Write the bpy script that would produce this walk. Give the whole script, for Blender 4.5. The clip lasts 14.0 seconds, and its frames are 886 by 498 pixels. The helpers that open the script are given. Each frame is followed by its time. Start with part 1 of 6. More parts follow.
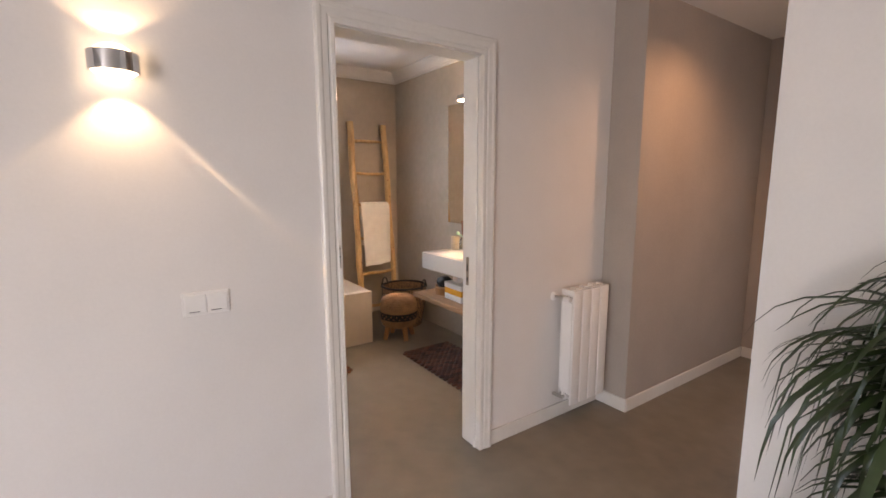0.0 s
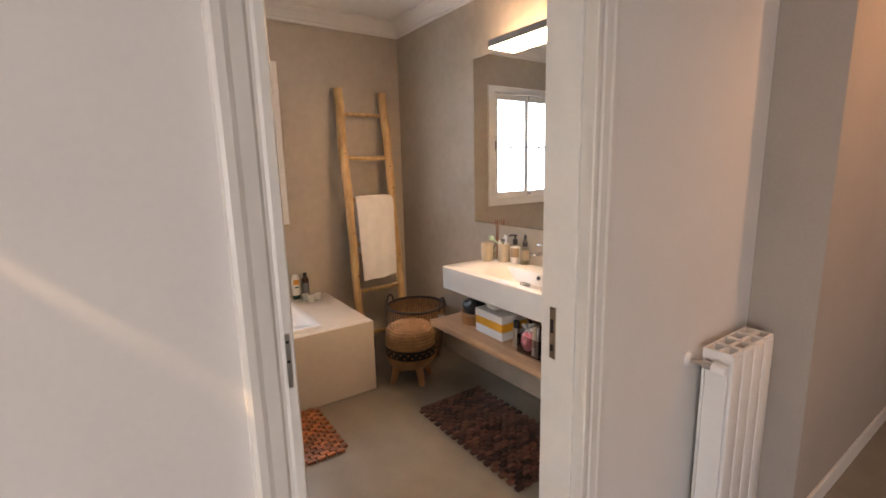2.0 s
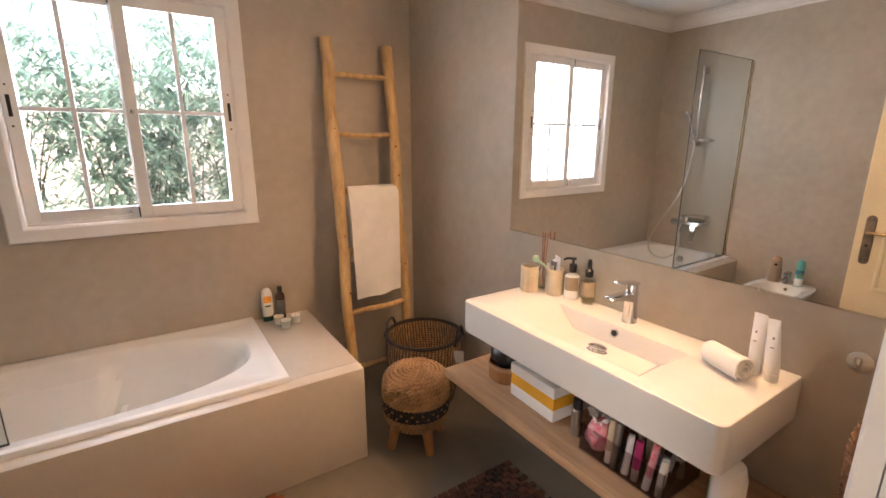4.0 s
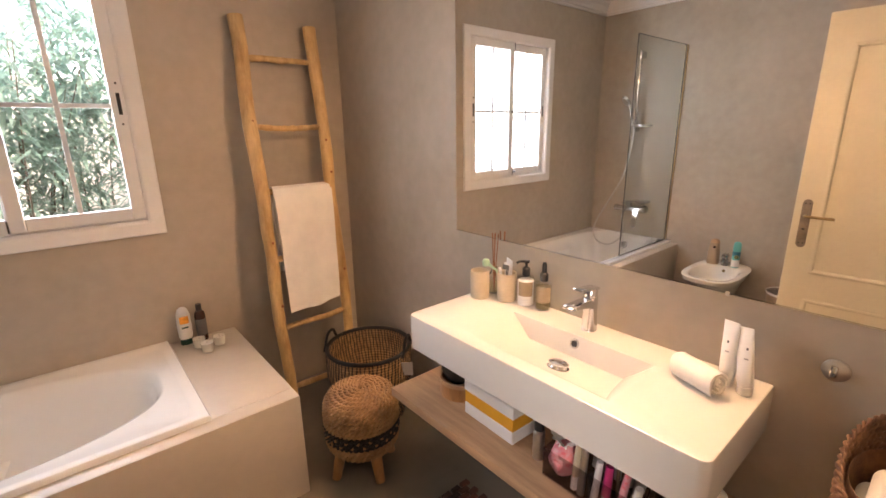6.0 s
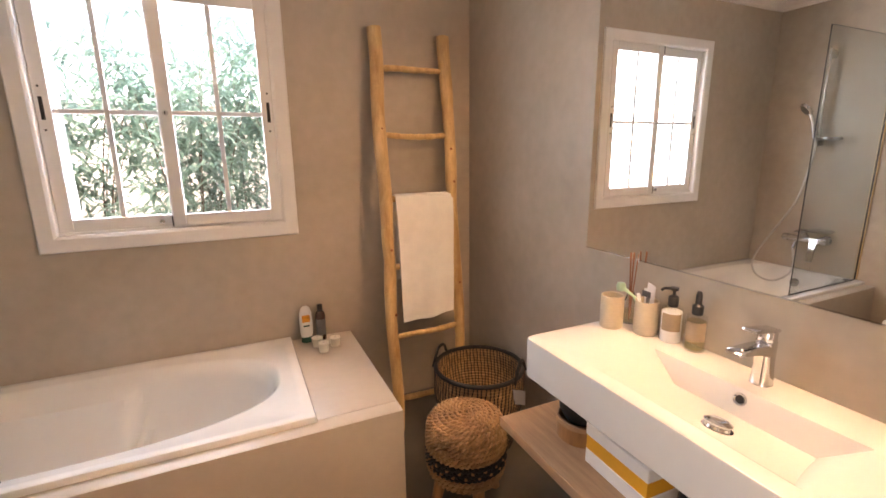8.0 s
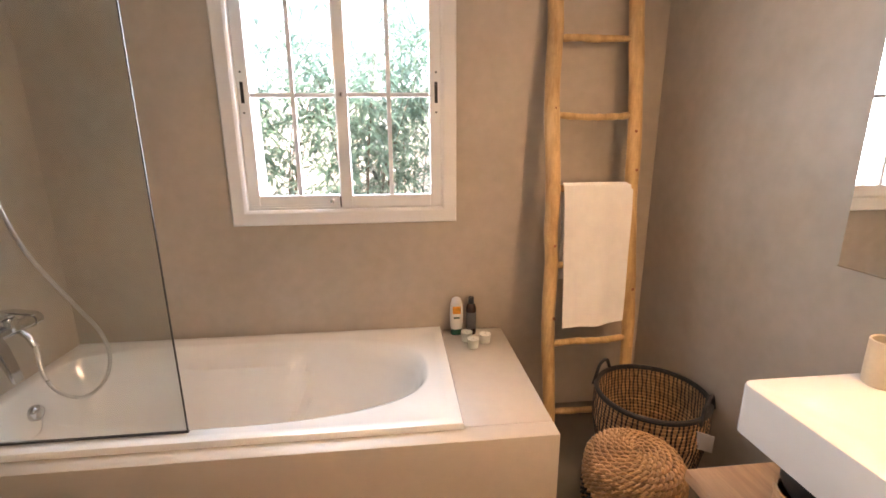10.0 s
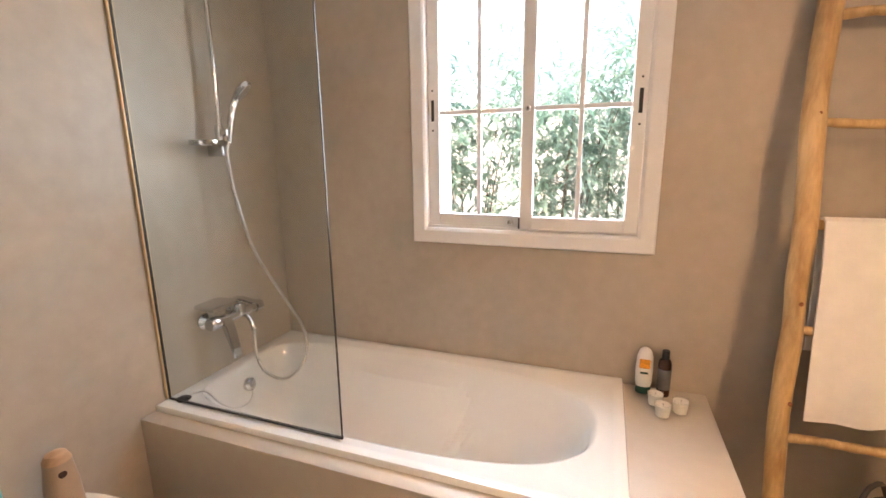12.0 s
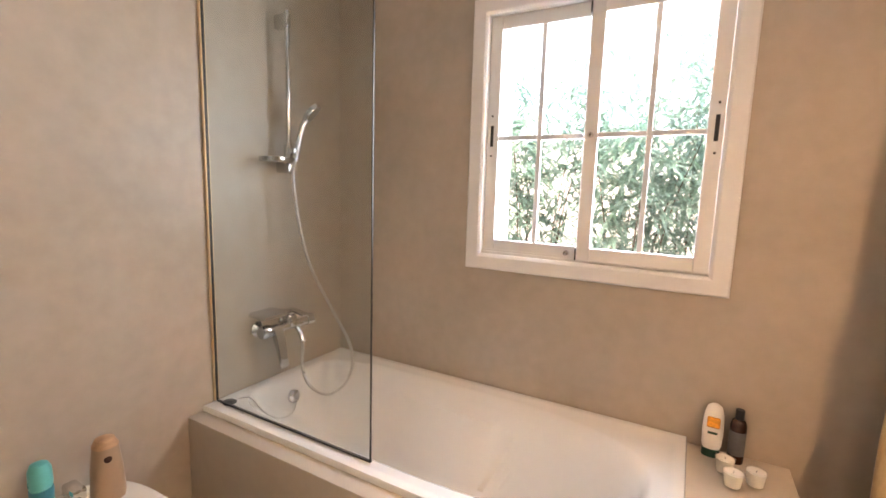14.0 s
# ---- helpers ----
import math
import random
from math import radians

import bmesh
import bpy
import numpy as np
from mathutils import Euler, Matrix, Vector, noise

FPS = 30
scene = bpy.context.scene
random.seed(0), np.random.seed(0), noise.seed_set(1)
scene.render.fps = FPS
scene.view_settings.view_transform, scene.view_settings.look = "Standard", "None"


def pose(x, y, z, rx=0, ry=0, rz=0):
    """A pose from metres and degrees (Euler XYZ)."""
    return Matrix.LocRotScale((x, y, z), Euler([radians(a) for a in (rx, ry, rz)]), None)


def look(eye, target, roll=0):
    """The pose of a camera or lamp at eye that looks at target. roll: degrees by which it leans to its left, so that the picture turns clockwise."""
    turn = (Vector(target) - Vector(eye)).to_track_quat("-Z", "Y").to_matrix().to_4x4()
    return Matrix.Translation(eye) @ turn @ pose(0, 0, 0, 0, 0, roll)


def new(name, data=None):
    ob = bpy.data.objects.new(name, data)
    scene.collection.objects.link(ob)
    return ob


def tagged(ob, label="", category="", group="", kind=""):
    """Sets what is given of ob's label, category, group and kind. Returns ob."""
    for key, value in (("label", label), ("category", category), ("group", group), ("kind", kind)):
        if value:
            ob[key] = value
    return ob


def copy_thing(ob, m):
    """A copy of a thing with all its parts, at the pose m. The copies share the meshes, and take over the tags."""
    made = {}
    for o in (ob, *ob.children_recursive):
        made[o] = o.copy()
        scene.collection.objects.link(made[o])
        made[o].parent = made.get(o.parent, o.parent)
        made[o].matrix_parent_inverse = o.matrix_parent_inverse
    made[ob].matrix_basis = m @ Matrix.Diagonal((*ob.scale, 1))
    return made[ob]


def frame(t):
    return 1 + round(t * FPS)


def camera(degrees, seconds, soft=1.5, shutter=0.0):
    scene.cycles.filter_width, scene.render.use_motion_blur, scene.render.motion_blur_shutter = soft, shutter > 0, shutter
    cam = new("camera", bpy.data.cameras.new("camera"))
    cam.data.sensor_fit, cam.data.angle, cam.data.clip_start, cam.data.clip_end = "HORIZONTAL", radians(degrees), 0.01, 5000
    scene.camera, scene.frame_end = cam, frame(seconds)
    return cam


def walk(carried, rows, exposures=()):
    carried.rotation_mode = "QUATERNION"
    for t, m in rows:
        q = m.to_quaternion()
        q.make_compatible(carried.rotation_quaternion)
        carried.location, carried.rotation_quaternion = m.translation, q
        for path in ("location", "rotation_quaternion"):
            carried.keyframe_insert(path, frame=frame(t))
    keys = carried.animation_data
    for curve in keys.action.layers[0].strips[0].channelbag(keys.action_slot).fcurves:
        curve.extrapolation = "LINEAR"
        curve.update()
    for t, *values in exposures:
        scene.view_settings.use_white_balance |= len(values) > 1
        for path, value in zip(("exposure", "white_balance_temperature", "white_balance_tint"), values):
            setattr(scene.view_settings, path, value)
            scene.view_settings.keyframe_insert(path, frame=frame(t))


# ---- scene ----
cam = camera(89.5, 14.0, soft=1.6)
PATH = [
    (0, (-2.426, -4.429, 1.429), (-1.304, -2.799, 1.133), -0.1),
    (0.5, (-2.309, -4.208, 1.421), (-1.188, -2.581, 1.111), -0.8),
    (0.6, (-2.272, -4.159, 1.434), (-1.16, -2.53, 1.107), -0.8),
    (0.9, (-2.208, -4.006, 1.423), (-1.094, -2.378, 1.089), -1.2),
    (1, (-2.198, -3.953, 1.408), (-1.076, -2.33, 1.082), -1.2),
    (1.5, (-2.058, -3.667, 1.415), (-0.948, -2.039, 1.073), -1.7),
    (2, (-1.926, -3.405, 1.426), (-0.813, -1.782, 1.069), -1.4),
    (2.5, (-1.785, -3.142, 1.429), (-0.7, -1.502, 1.064), 0.4),
    (2.7, (-1.747, -3.047, 1.439), (-0.676, -1.4, 1.063), 0.6),
    (4.8, (-1.366, -2.521, 1.503), (-0.273, -0.929, 0.983), -0.7),
    (5, (-1.361, -2.504, 1.511), (-0.24, -0.933, 0.988), -0.5),
    (5.5, (-1.353, -2.483, 1.519), (-0.172, -0.958, 0.989), -0.9),
    (6, (-1.326, -2.47, 1.506), (-0.082, -0.995, 0.981), -0.9),
    (6.5, (-1.275, -2.437, 1.489), (-0.027, -0.955, 0.992), -0.2),
    (7, (-1.258, -2.405, 1.478), (-0.149, -0.809, 1.008), -0.3),
    (7.5, (-1.259, -2.391, 1.464), (-0.277, -0.707, 1.018), -0.6),
    (8, (-1.248, -2.347, 1.439), (-0.436, -0.57, 1.011), -0.7),
    (8.2, (-1.242, -2.331, 1.434), (-0.49, -0.527, 1.01), -0.5),
    (10.3, (-1.267, -2.076, 1.424), (-1.214, -0.135, 0.943), -0.8),
    (10.5, (-1.253, -2.046, 1.423), (-1.31, -0.103, 0.951), -1.0),
    (11, (-1.206, -1.977, 1.409), (-1.537, -0.059, 0.95), -0.3),
    (11.5, (-1.179, -1.935, 1.405), (-1.742, -0.071, 0.949), -0.1),
    (12, (-1.178, -1.91, 1.438), (-1.85, -0.073, 1.023), -0.7),
    (12.5, (-1.194, -1.928, 1.48), (-1.888, -0.07, 1.224), -0.5),
    (13, (-1.193, -1.937, 1.465), (-1.903, -0.081, 1.237), -0.1),
    (13.5, (-1.174, -1.898, 1.441), (-1.977, -0.083, 1.201), 0.3),
    (14, (-1.121, -1.842, 1.392), (-2.083, -0.109, 1.124), 1.7),
]
walk(cam, [(t, look(eye, target, roll)) for t, eye, target, roll in PATH],
     [(0.0, 3.26, 7300, 24), (1.5, 3.20, 7400, 23), (2.6, 3.16, 7700, 23), (5.0, 3.44, 8200, 29), (8.0, 3.44, 8250, 29), (11.0, 3.70, 8000, 25), (14.0, 3.72, 8150, 26)])

# ---- light ----
world = bpy.data.worlds.new("sky")
scene.world = world
world.use_nodes = True
wn = world.node_tree.nodes
sky = wn.new("ShaderNodeTexSky")
sky.sky_type = "NISHITA"
sky.sun_disc = False
sky.sun_elevation = radians(48)
sky.sun_rotation = radians(195)
sky.air_density, sky.dust_density = 1.0, 2.0
wn["Background"].inputs[1].default_value = 0.15
world.node_tree.links.new(sky.outputs[0], wn["Background"].inputs[0])


def lamp(name, kind, m, energy, colour, **settings):
    data = bpy.data.lights.new(name, kind)
    data.energy, data.color = energy, colour
    for key, value in settings.items():
        setattr(data, key, value)
    ob = new(name, data)
    ob.matrix_world = m
    return ob


SUN = lamp("sun", "SUN", look((-3, -8, 12), (0, 0, 0)), 1.0, (1.0, 0.95, 0.89), angle=radians(12))
# daylight of the glazed garden doors of the living room, behind the walker
DAY = lamp("garden_door_daylight", "AREA", look((-5.41, -5.85, 1.1), (-3.0, -2.7, 1.05)), 8.0, (0.86, 0.93, 1.0),
           shape="RECTANGLE", size=1.4, size_y=1.9)
# sky light that enters by the bathroom window
WINDOW = lamp("window_daylight", "AREA", look((-1.5, 0.20, 1.62), (-1.5, -3.0, 1.2)), 4.3, (0.62, 0.80, 1.0), shape="RECTANGLE", size=0.84, size_y=0.94)
KITCHEN = lamp("kitchen_window_daylight", "AREA", look((5.40, -2.65, 1.64), (2.0, -3.2, 0.4)), 6.5, (0.86, 0.93, 1.0), shape="RECTANGLE", size=1.7, size_y=0.8)
WARM = (1.0, 0.72, 0.42)
SCONCE_DOWN = lamp("sconce_down_beam", "SPOT", look((-2.44, -2.75, 1.72), (-2.44, -2.735, 0.0)), 0.55, WARM,
                   spot_size=radians(112), spot_blend=0.5, shadow_soft_size=0.02)
SCONCE_UP = lamp("sconce_up_beam", "SPOT", look((-2.44, -2.75, 1.83), (-2.44, -2.735, 3.0)), 0.5, WARM,
                 spot_size=radians(120), spot_blend=0.3, shadow_soft_size=0.02)
SPOT = lamp("corridor_spot_beam", "SPOT", look((0.30, -3.44, 2.455), (0.30, -3.36, 0.0)), 4.1, (1.0, 0.57, 0.30),
            spot_size=radians(140), spot_blend=1.0, shadow_soft_size=0.03)
# the polished rim of the wall lamp throws two thin rays along the wall
for turn, power in ((44, 3.2), (-46, 0.7)):
    away = Vector((math.sin(radians(turn)), 0.033, -math.cos(radians(turn))))
    lamp("sconce_rim_ray", "SPOT", look((-2.44, -2.745, 1.722), Vector((-2.44, -2.745, 1.722)) + away) @ Matrix.Diagonal((1, 0.10, 1, 1)), power, WARM,
         spot_size=radians(24), spot_blend=0.8, shadow_soft_size=0.004)

# ---- materials ----


def mat(name, colour, rough=0.5, metal=0.0, vary=0.12, scale=3.0, grain=60.0, bump=0.05, depth=0.002, tint=None,
        stretch=(1, 1, 1), spec=0.5, coat=0.0, random=0.0, sheen=0.0):
    """A surface with large blotches, fine grain and relief; colour linear."""
    m = bpy.data.materials.new(name)
    m.use_nodes = True
    t = m.node_tree
    n, link = t.nodes, t.links.new
    b = n["Principled BSDF"]
    b.inputs["Roughness"].default_value, b.inputs["Metallic"].default_value = rough, metal
    b.inputs["Specular IOR Level"].default_value = spec
    b.inputs["Coat Weight"].default_value = coat
    b.inputs["Sheen Weight"].default_value = sheen
    co = n.new("ShaderNodeTexCoord")
    mp = n.new("ShaderNodeMapping")
    mp.inputs["Scale"].default_value = stretch
    link(co.outputs["Object"], mp.inputs["Vector"])
    big = n.new("ShaderNodeTexNoise")
    big.inputs["Scale"].default_value, big.inputs["Detail"].default_value = scale, 5
    big.inputs["Roughness"].default_value = 0.6
    fine = n.new("ShaderNodeTexNoise")
    fine.inputs["Scale"].default_value, fine.inputs["Detail"].default_value = grain, 3
    for x in (big, fine):
        link(mp.outputs["Vector"], x.inputs["Vector"])
    mix = n.new("ShaderNodeMix")
    mix.data_type = "RGBA"
    other = tint or tuple(c * (1 - 2.2 * vary) for c in colour)
    light = tuple(min(1, c * (1 + vary)) for c in colour)
    mix.inputs[6].default_value, mix.inputs[7].default_value = (*other, 1), (*light, 1)
    ramp = n.new("ShaderNodeMapRange")
    ramp.inputs["From Min"].default_value, ramp.inputs["From Max"].default_value = 0.3, 0.7
    add = n.new("ShaderNodeMath")
    add.operation = "MULTIPLY_ADD"
    link(fine.outputs["Fac"], add.inputs[0])
    add.inputs[1].default_value = 0.3
    link(big.outputs["Fac"], add.inputs[2])
    sub = n.new("ShaderNodeMath")
    sub.operation = "SUBTRACT"
    link(add.outputs[0], sub.inputs[0])
    sub.inputs[1].default_value = 0.15
    link(sub.outputs[0], ramp.inputs["Value"])
    link(ramp.outputs["Result"], mix.inputs[0])
    colour_out = mix.outputs[2]
    if random:
        info = n.new("ShaderNodeObjectInfo")
        hsv = n.new("ShaderNodeHueSaturation")
        span = n.new("ShaderNodeMapRange")
        span.inputs["To Min"].default_value, span.inputs["To Max"].default_value = 1 - random, 1 + random
        link(info.outputs["Random"], span.inputs["Value"])
        link(span.outputs["Result"], hsv.inputs["Value"])
        link(colour_out, hsv.inputs["Color"])
        colour_out = hsv.outputs[0]
    link(colour_out, b.inputs["Base Color"])
    rr = n.new("ShaderNodeMapRange")
    rr.inputs["To Min"].default_value, rr.inputs["To Max"].default_value = max(0.02, rough - 0.08), min(1, rough + 0.08)
    link(big.outputs["Fac"], rr.inputs["Value"])
    link(rr.outputs["Result"], b.inputs["Roughness"])
    if bump:
        bp = n.new("ShaderNodeBump")
        bp.inputs["Strength"].default_value, bp.inputs["Distance"].default_value = bump, depth
        link(add.outputs[0], bp.inputs["Height"])
        link(bp.outputs["Normal"], b.inputs["Normal"])
    return m


def glow(name, colour, strength):
    m = bpy.data.materials.new(name)
    m.use_nodes = True
    b = m.node_tree.nodes["Principled BSDF"]
    b.inputs["Base Color"].default_value = (0.8, 0.8, 0.8, 1)
    b.inputs["Emission Color"].default_value = (*colour, 1)
    b.inputs["Emission Strength"].default_value = strength
    return m


def glass(name, colour, rough=0.0, thin=False):
    """Thin panes let light straight through with a Fresnel reflection; bodies refract."""
    m = bpy.data.materials.new(name)
    m.use_nodes = True
    t = m.node_tree
    n = t.nodes
    if thin:
        tr, gl, lw, po, ma, mx = (n.new("ShaderNode" + k) for k in ("BsdfTransparent", "BsdfGlossy", "LayerWeight", "Math", "Math", "MixShader"))
        tr.inputs[0].default_value = (*colour, 1)
        gl.inputs["Roughness"].default_value = rough
        lw.inputs["Blend"].default_value = 0.5
        po.operation, ma.operation = "POWER", "MULTIPLY_ADD"
        po.inputs[1].default_value, ma.inputs[1].default_value, ma.inputs[2].default_value = 5.0, 0.92, 0.04
        t.links.new(lw.outputs["Facing"], po.inputs[0])
        t.links.new(po.outputs[0], ma.inputs[0])
        t.links.new(ma.outputs[0], mx.inputs[0])
        t.links.new(tr.outputs[0], mx.inputs[1])
        t.links.new(gl.outputs[0], mx.inputs[2])
        t.links.new(mx.outputs[0], n["Material Output"].inputs[0])
    else:
        b = n["Principled BSDF"]
        b.inputs["Base Color"].default_value = (*colour, 1)
        b.inputs["Transmission Weight"].default_value = 1
        b.inputs["Roughness"].default_value = rough
        b.inputs["IOR"].default_value = 1.4
    return m


def mirror_silver():
    m = bpy.data.materials.new("mirror_silver")
    m.use_nodes = True
    b = m.node_tree.nodes["Principled BSDF"]
    b.inputs["Base Color"].default_value = (0.94, 0.94, 0.925, 1)
    b.inputs["Metallic"].default_value, b.inputs["Roughness"].default_value = 1, 0.01
    return m


M = {
    "cement": mat("greige_microcement", (0.485, 0.42, 0.345), 0.43, vary=0.05, scale=1.1, grain=16, bump=0.09, depth=0.003, spec=0.4, tint=(0.385, 0.33, 0.258)),
    "ledge": mat("greige_microcement_ledge", (0.56, 0.485, 0.395), 0.4, vary=0.045, scale=1.0, grain=22, bump=0.1, depth=0.002),
    "floor": mat("grey_microcement_floor", (0.21, 0.18, 0.138), 0.3, vary=0.13, scale=1.1, grain=9, bump=0.06, depth=0.003),
    "white_wall": mat("white_matt_wall_paint", (0.74, 0.72, 0.70), 0.75, vary=0.025, scale=1.5, grain=90, bump=0.15, depth=0.001, spec=0.25),
    "grey_wall": mat("warm_grey_wall_paint", (0.43, 0.38, 0.335), 0.7, vary=0.05, scale=1.5, grain=90, bump=0.12, depth=0.001, spec=0.25),
    "ceiling": mat("white_ceiling_paint", (0.78, 0.76, 0.73), 0.85, vary=0.02, scale=1.2, grain=70, bump=0.1, depth=0.001, spec=0.2),
    "lacquer": mat("white_lacquered_wood", (0.74, 0.72, 0.68), 0.32, vary=0.03, scale=4, grain=50, bump=0.04, depth=0.001),
    "upvc": mat("white_window_lacquer", (0.80, 0.79, 0.77), 0.35, vary=0.02, scale=6, grain=80, bump=0.03, depth=0.001),
    "acrylic": mat("white_sanitary_acrylic", (0.82, 0.80, 0.76), 0.12, vary=0.012, scale=3, grain=30, bump=0, coat=0.3),
    "ceramic": mat("white_mineral_cast", (0.70, 0.68, 0.64), 0.12, vary=0.012, scale=5, grain=60, bump=0.02, depth=0.0005),
    "cream_lacquer": mat("cream_lacquered_door", (0.66, 0.595, 0.435), 0.4, vary=0.03, scale=3, grain=50, bump=0.05, depth=0.001),
    "bronze": mat("dull_bronze", (0.30, 0.25, 0.20), 0.35, 0.9, vary=0.15, scale=14, grain=150, bump=0.05),
    "china": mat("cream_sanitary_china", (0.80, 0.75, 0.66), 0.12, vary=0.015, scale=5, grain=40, bump=0, coat=0.4),
    "chrome": mat("chrome", (0.66, 0.665, 0.675), 0.06, 1.0, vary=0.02, scale=8, grain=90, bump=0),
    "steel": mat("brushed_steel", (0.58, 0.56, 0.53), 0.3, 1.0, vary=0.06, scale=8, grain=200, bump=0.02, stretch=(1, 1, 8)),
    "dark_metal": mat("dark_seal", (0.035, 0.033, 0.03), 0.45, 0.3, vary=0.1, scale=9, grain=90, bump=0.03),
    "gold": mat("warm_satin_channel", (0.80, 0.60, 0.36), 0.5, 0.6, vary=0.06, scale=9, grain=120, bump=0.02),
    "lamp_grey": mat("satin_grey_metal", (0.22, 0.21, 0.20), 0.4, 0.5, vary=0.05, scale=9, grain=120, bump=0.02),
    "dark_straw": mat("brown_rattan_braid", (0.20, 0.10, 0.05), 0.7, vary=0.3, scale=26, grain=160, bump=0.4, tint=(0.09, 0.04, 0.02)),
    "lime": mat("pale_lime_card", (0.55, 0.56, 0.25), 0.6, vary=0.05, scale=12, grain=120, bump=0.03),
    "brass": mat("aged_brass", (0.34, 0.25, 0.13), 0.35, 1.0, vary=0.15, scale=20, grain=150, bump=0.05),
    "bamboo": mat("peeled_teak_pole", (0.62, 0.42, 0.205), 0.5, vary=0.16, scale=7, grain=38, bump=0.25, depth=0.003, stretch=(3, 3, 0.55), tint=(0.43, 0.25, 0.10)),
    "oak": mat("limed_oak", (0.52, 0.32, 0.185), 0.5, vary=0.12, scale=9, grain=60, bump=0.12, depth=0.001, stretch=(4, 0.35, 4), tint=(0.40, 0.235, 0.13)),
    "leg_wood": mat("pine_leg", (0.44, 0.215, 0.085), 0.45, vary=0.14, scale=9, grain=50, bump=0.1, stretch=(3, 3, 0.5)),
    "mat_wood": mat("oiled_acacia", (0.40, 0.13, 0.04), 0.4, vary=0.2, scale=18, grain=120, bump=0.12, random=0.5),
    # darker wood, deepened further: the shade below the shelf is in this colour
    "mat_wood_dark_shaded": mat("dark_acacia_with_shelf_shade", (0.115, 0.04, 0.021), 0.4, vary=0.25, scale=18, grain=120, bump=0.12, random=0.75),
    "towel": mat("white_terry_cotton", (0.80, 0.77, 0.72), 0.95, vary=0.03, scale=12, grain=420, bump=0.7, depth=0.003, spec=0.1, sheen=0.4),
    "straw": mat("water_hyacinth_braid", (0.42, 0.24, 0.115), 0.7, vary=0.15, scale=14, grain=160, bump=0.4, tint=(0.27, 0.145, 0.065)),
    "black_straw": mat("black_raffia", (0.018, 0.016, 0.014), 0.6, vary=0.25, scale=30, grain=160, bump=0.3),
    "seagrass": mat("seagrass_coil", (0.43, 0.255, 0.13), 0.75, vary=0.25, scale=28, grain=160, bump=0.4, tint=(0.25, 0.13, 0.06)),
    "beige": mat("beige_stoneware", (0.60, 0.50, 0.36), 0.6, vary=0.05, scale=12, grain=120, bump=0.06),
    "black": mat("black_plastic", (0.016, 0.015, 0.015), 0.3, vary=0.1, scale=9, grain=90, bump=0.02),
    "white_plastic": mat("white_plastic", (0.80, 0.79, 0.77), 0.35, vary=0.015, scale=9, grain=90, bump=0.01),
    "paper": mat("kraft_label", (0.36, 0.27, 0.175), 0.7, vary=0.05, scale=20, grain=160, bump=0.02),
    "white_card": mat("white_card", (0.78, 0.77, 0.76), 0.6, vary=0.02, scale=12, grain=120, bump=0.03),
    "yellow": mat("yellow_card", (0.76, 0.365, 0.03), 0.55, vary=0.04, scale=12, grain=120, bump=0.03),
    "orange": mat("orange_print", (0.80, 0.33, 0.04), 0.5, vary=0.2, scale=30, grain=120, bump=0),
    "green_cap": mat("dark_green_cap", (0.01, 0.07, 0.045), 0.35, vary=0.08, scale=9, grain=90, bump=0),
    "brown_bottle": mat("brown_bottle_plastic", (0.05, 0.022, 0.014), 0.2, vary=0.1, scale=9, grain=90, bump=0),
    "taupe": mat("taupe_satin_plastic", (0.36, 0.25, 0.165), 0.35, vary=0.04, scale=9, grain=90, bump=0.01),
    "teal": mat("teal_can", (0.10, 0.50, 0.46), 0.3, vary=0.06, scale=9, grain=90, bump=0.01),
    "teal_dark": mat("teal_label", (0.03, 0.22, 0.28), 0.35, vary=0.1, scale=25, grain=90, bump=0),
    "mint": mat("mint_plastic", (0.42, 0.62, 0.42), 0.4, vary=0.05, scale=9, grain=90, bump=0),
    "pink": mat("pink_makeup_pouch", (0.62, 0.10, 0.13), 0.35, vary=0.3, scale=30, grain=120, bump=0.3, tint=(0.75, 0.45, 0.48)),
    "magenta": mat("magenta_tube", (0.50, 0.03, 0.16), 0.3, vary=0.1, scale=9, grain=90, bump=0),
    "reed": mat("diffuser_reed", (0.33, 0.12, 0.05), 0.7, vary=0.1, scale=9, grain=90, bump=0),
    "wax": mat("white_candle_wax", (0.82, 0.79, 0.72), 0.45, vary=0.03, scale=9, grain=90, bump=0.02),
    "ink": mat("grey_print", (0.13, 0.13, 0.13), 0.6, vary=0.1, scale=9, grain=90, bump=0),
    "kitchen": mat("white_kitchen_front", (0.72, 0.72, 0.72), 0.35, vary=0.02, scale=5, grain=60, bump=0.02),
    "worktop": mat("brown_wood_worktop", (0.24, 0.13, 0.07), 0.4, vary=0.2, scale=6, grain=50, bump=0.06, stretch=(4, 0.4, 4)),
    "plinth": mat("dark_brown_plinth", (0.06, 0.045, 0.035), 0.5, vary=0.1, scale=5, grain=60, bump=0.02),
    "bag": mat("dark_grey_quilted_cloth", (0.045, 0.043, 0.045), 0.7, vary=0.4, scale=14, grain=90, bump=0.4, tint=(0.14, 0.13, 0.12)),
    "leaf": mat("dracaena_leaf", (0.024, 0.046, 0.012), 0.38, vary=0.3, scale=9, grain=60, bump=0.05, tint=(0.018, 0.03, 0.009)),
    "cane": mat("dracaena_cane", (0.16, 0.115, 0.07), 0.8, vary=0.2, scale=20, grain=90, bump=0.5),
    "terracotta": mat("grey_planter", (0.30, 0.28, 0.26), 0.6, vary=0.08, scale=6, grain=60, bump=0.1),
    "soil": mat("potting_soil", (0.035, 0.025, 0.018), 0.95, vary=0.3, scale=30, grain=150, bump=0.8),
    "bark": mat("oleander_bark", (0.17, 0.13, 0.095), 0.85, vary=0.2, scale=16, grain=90, bump=0.5),
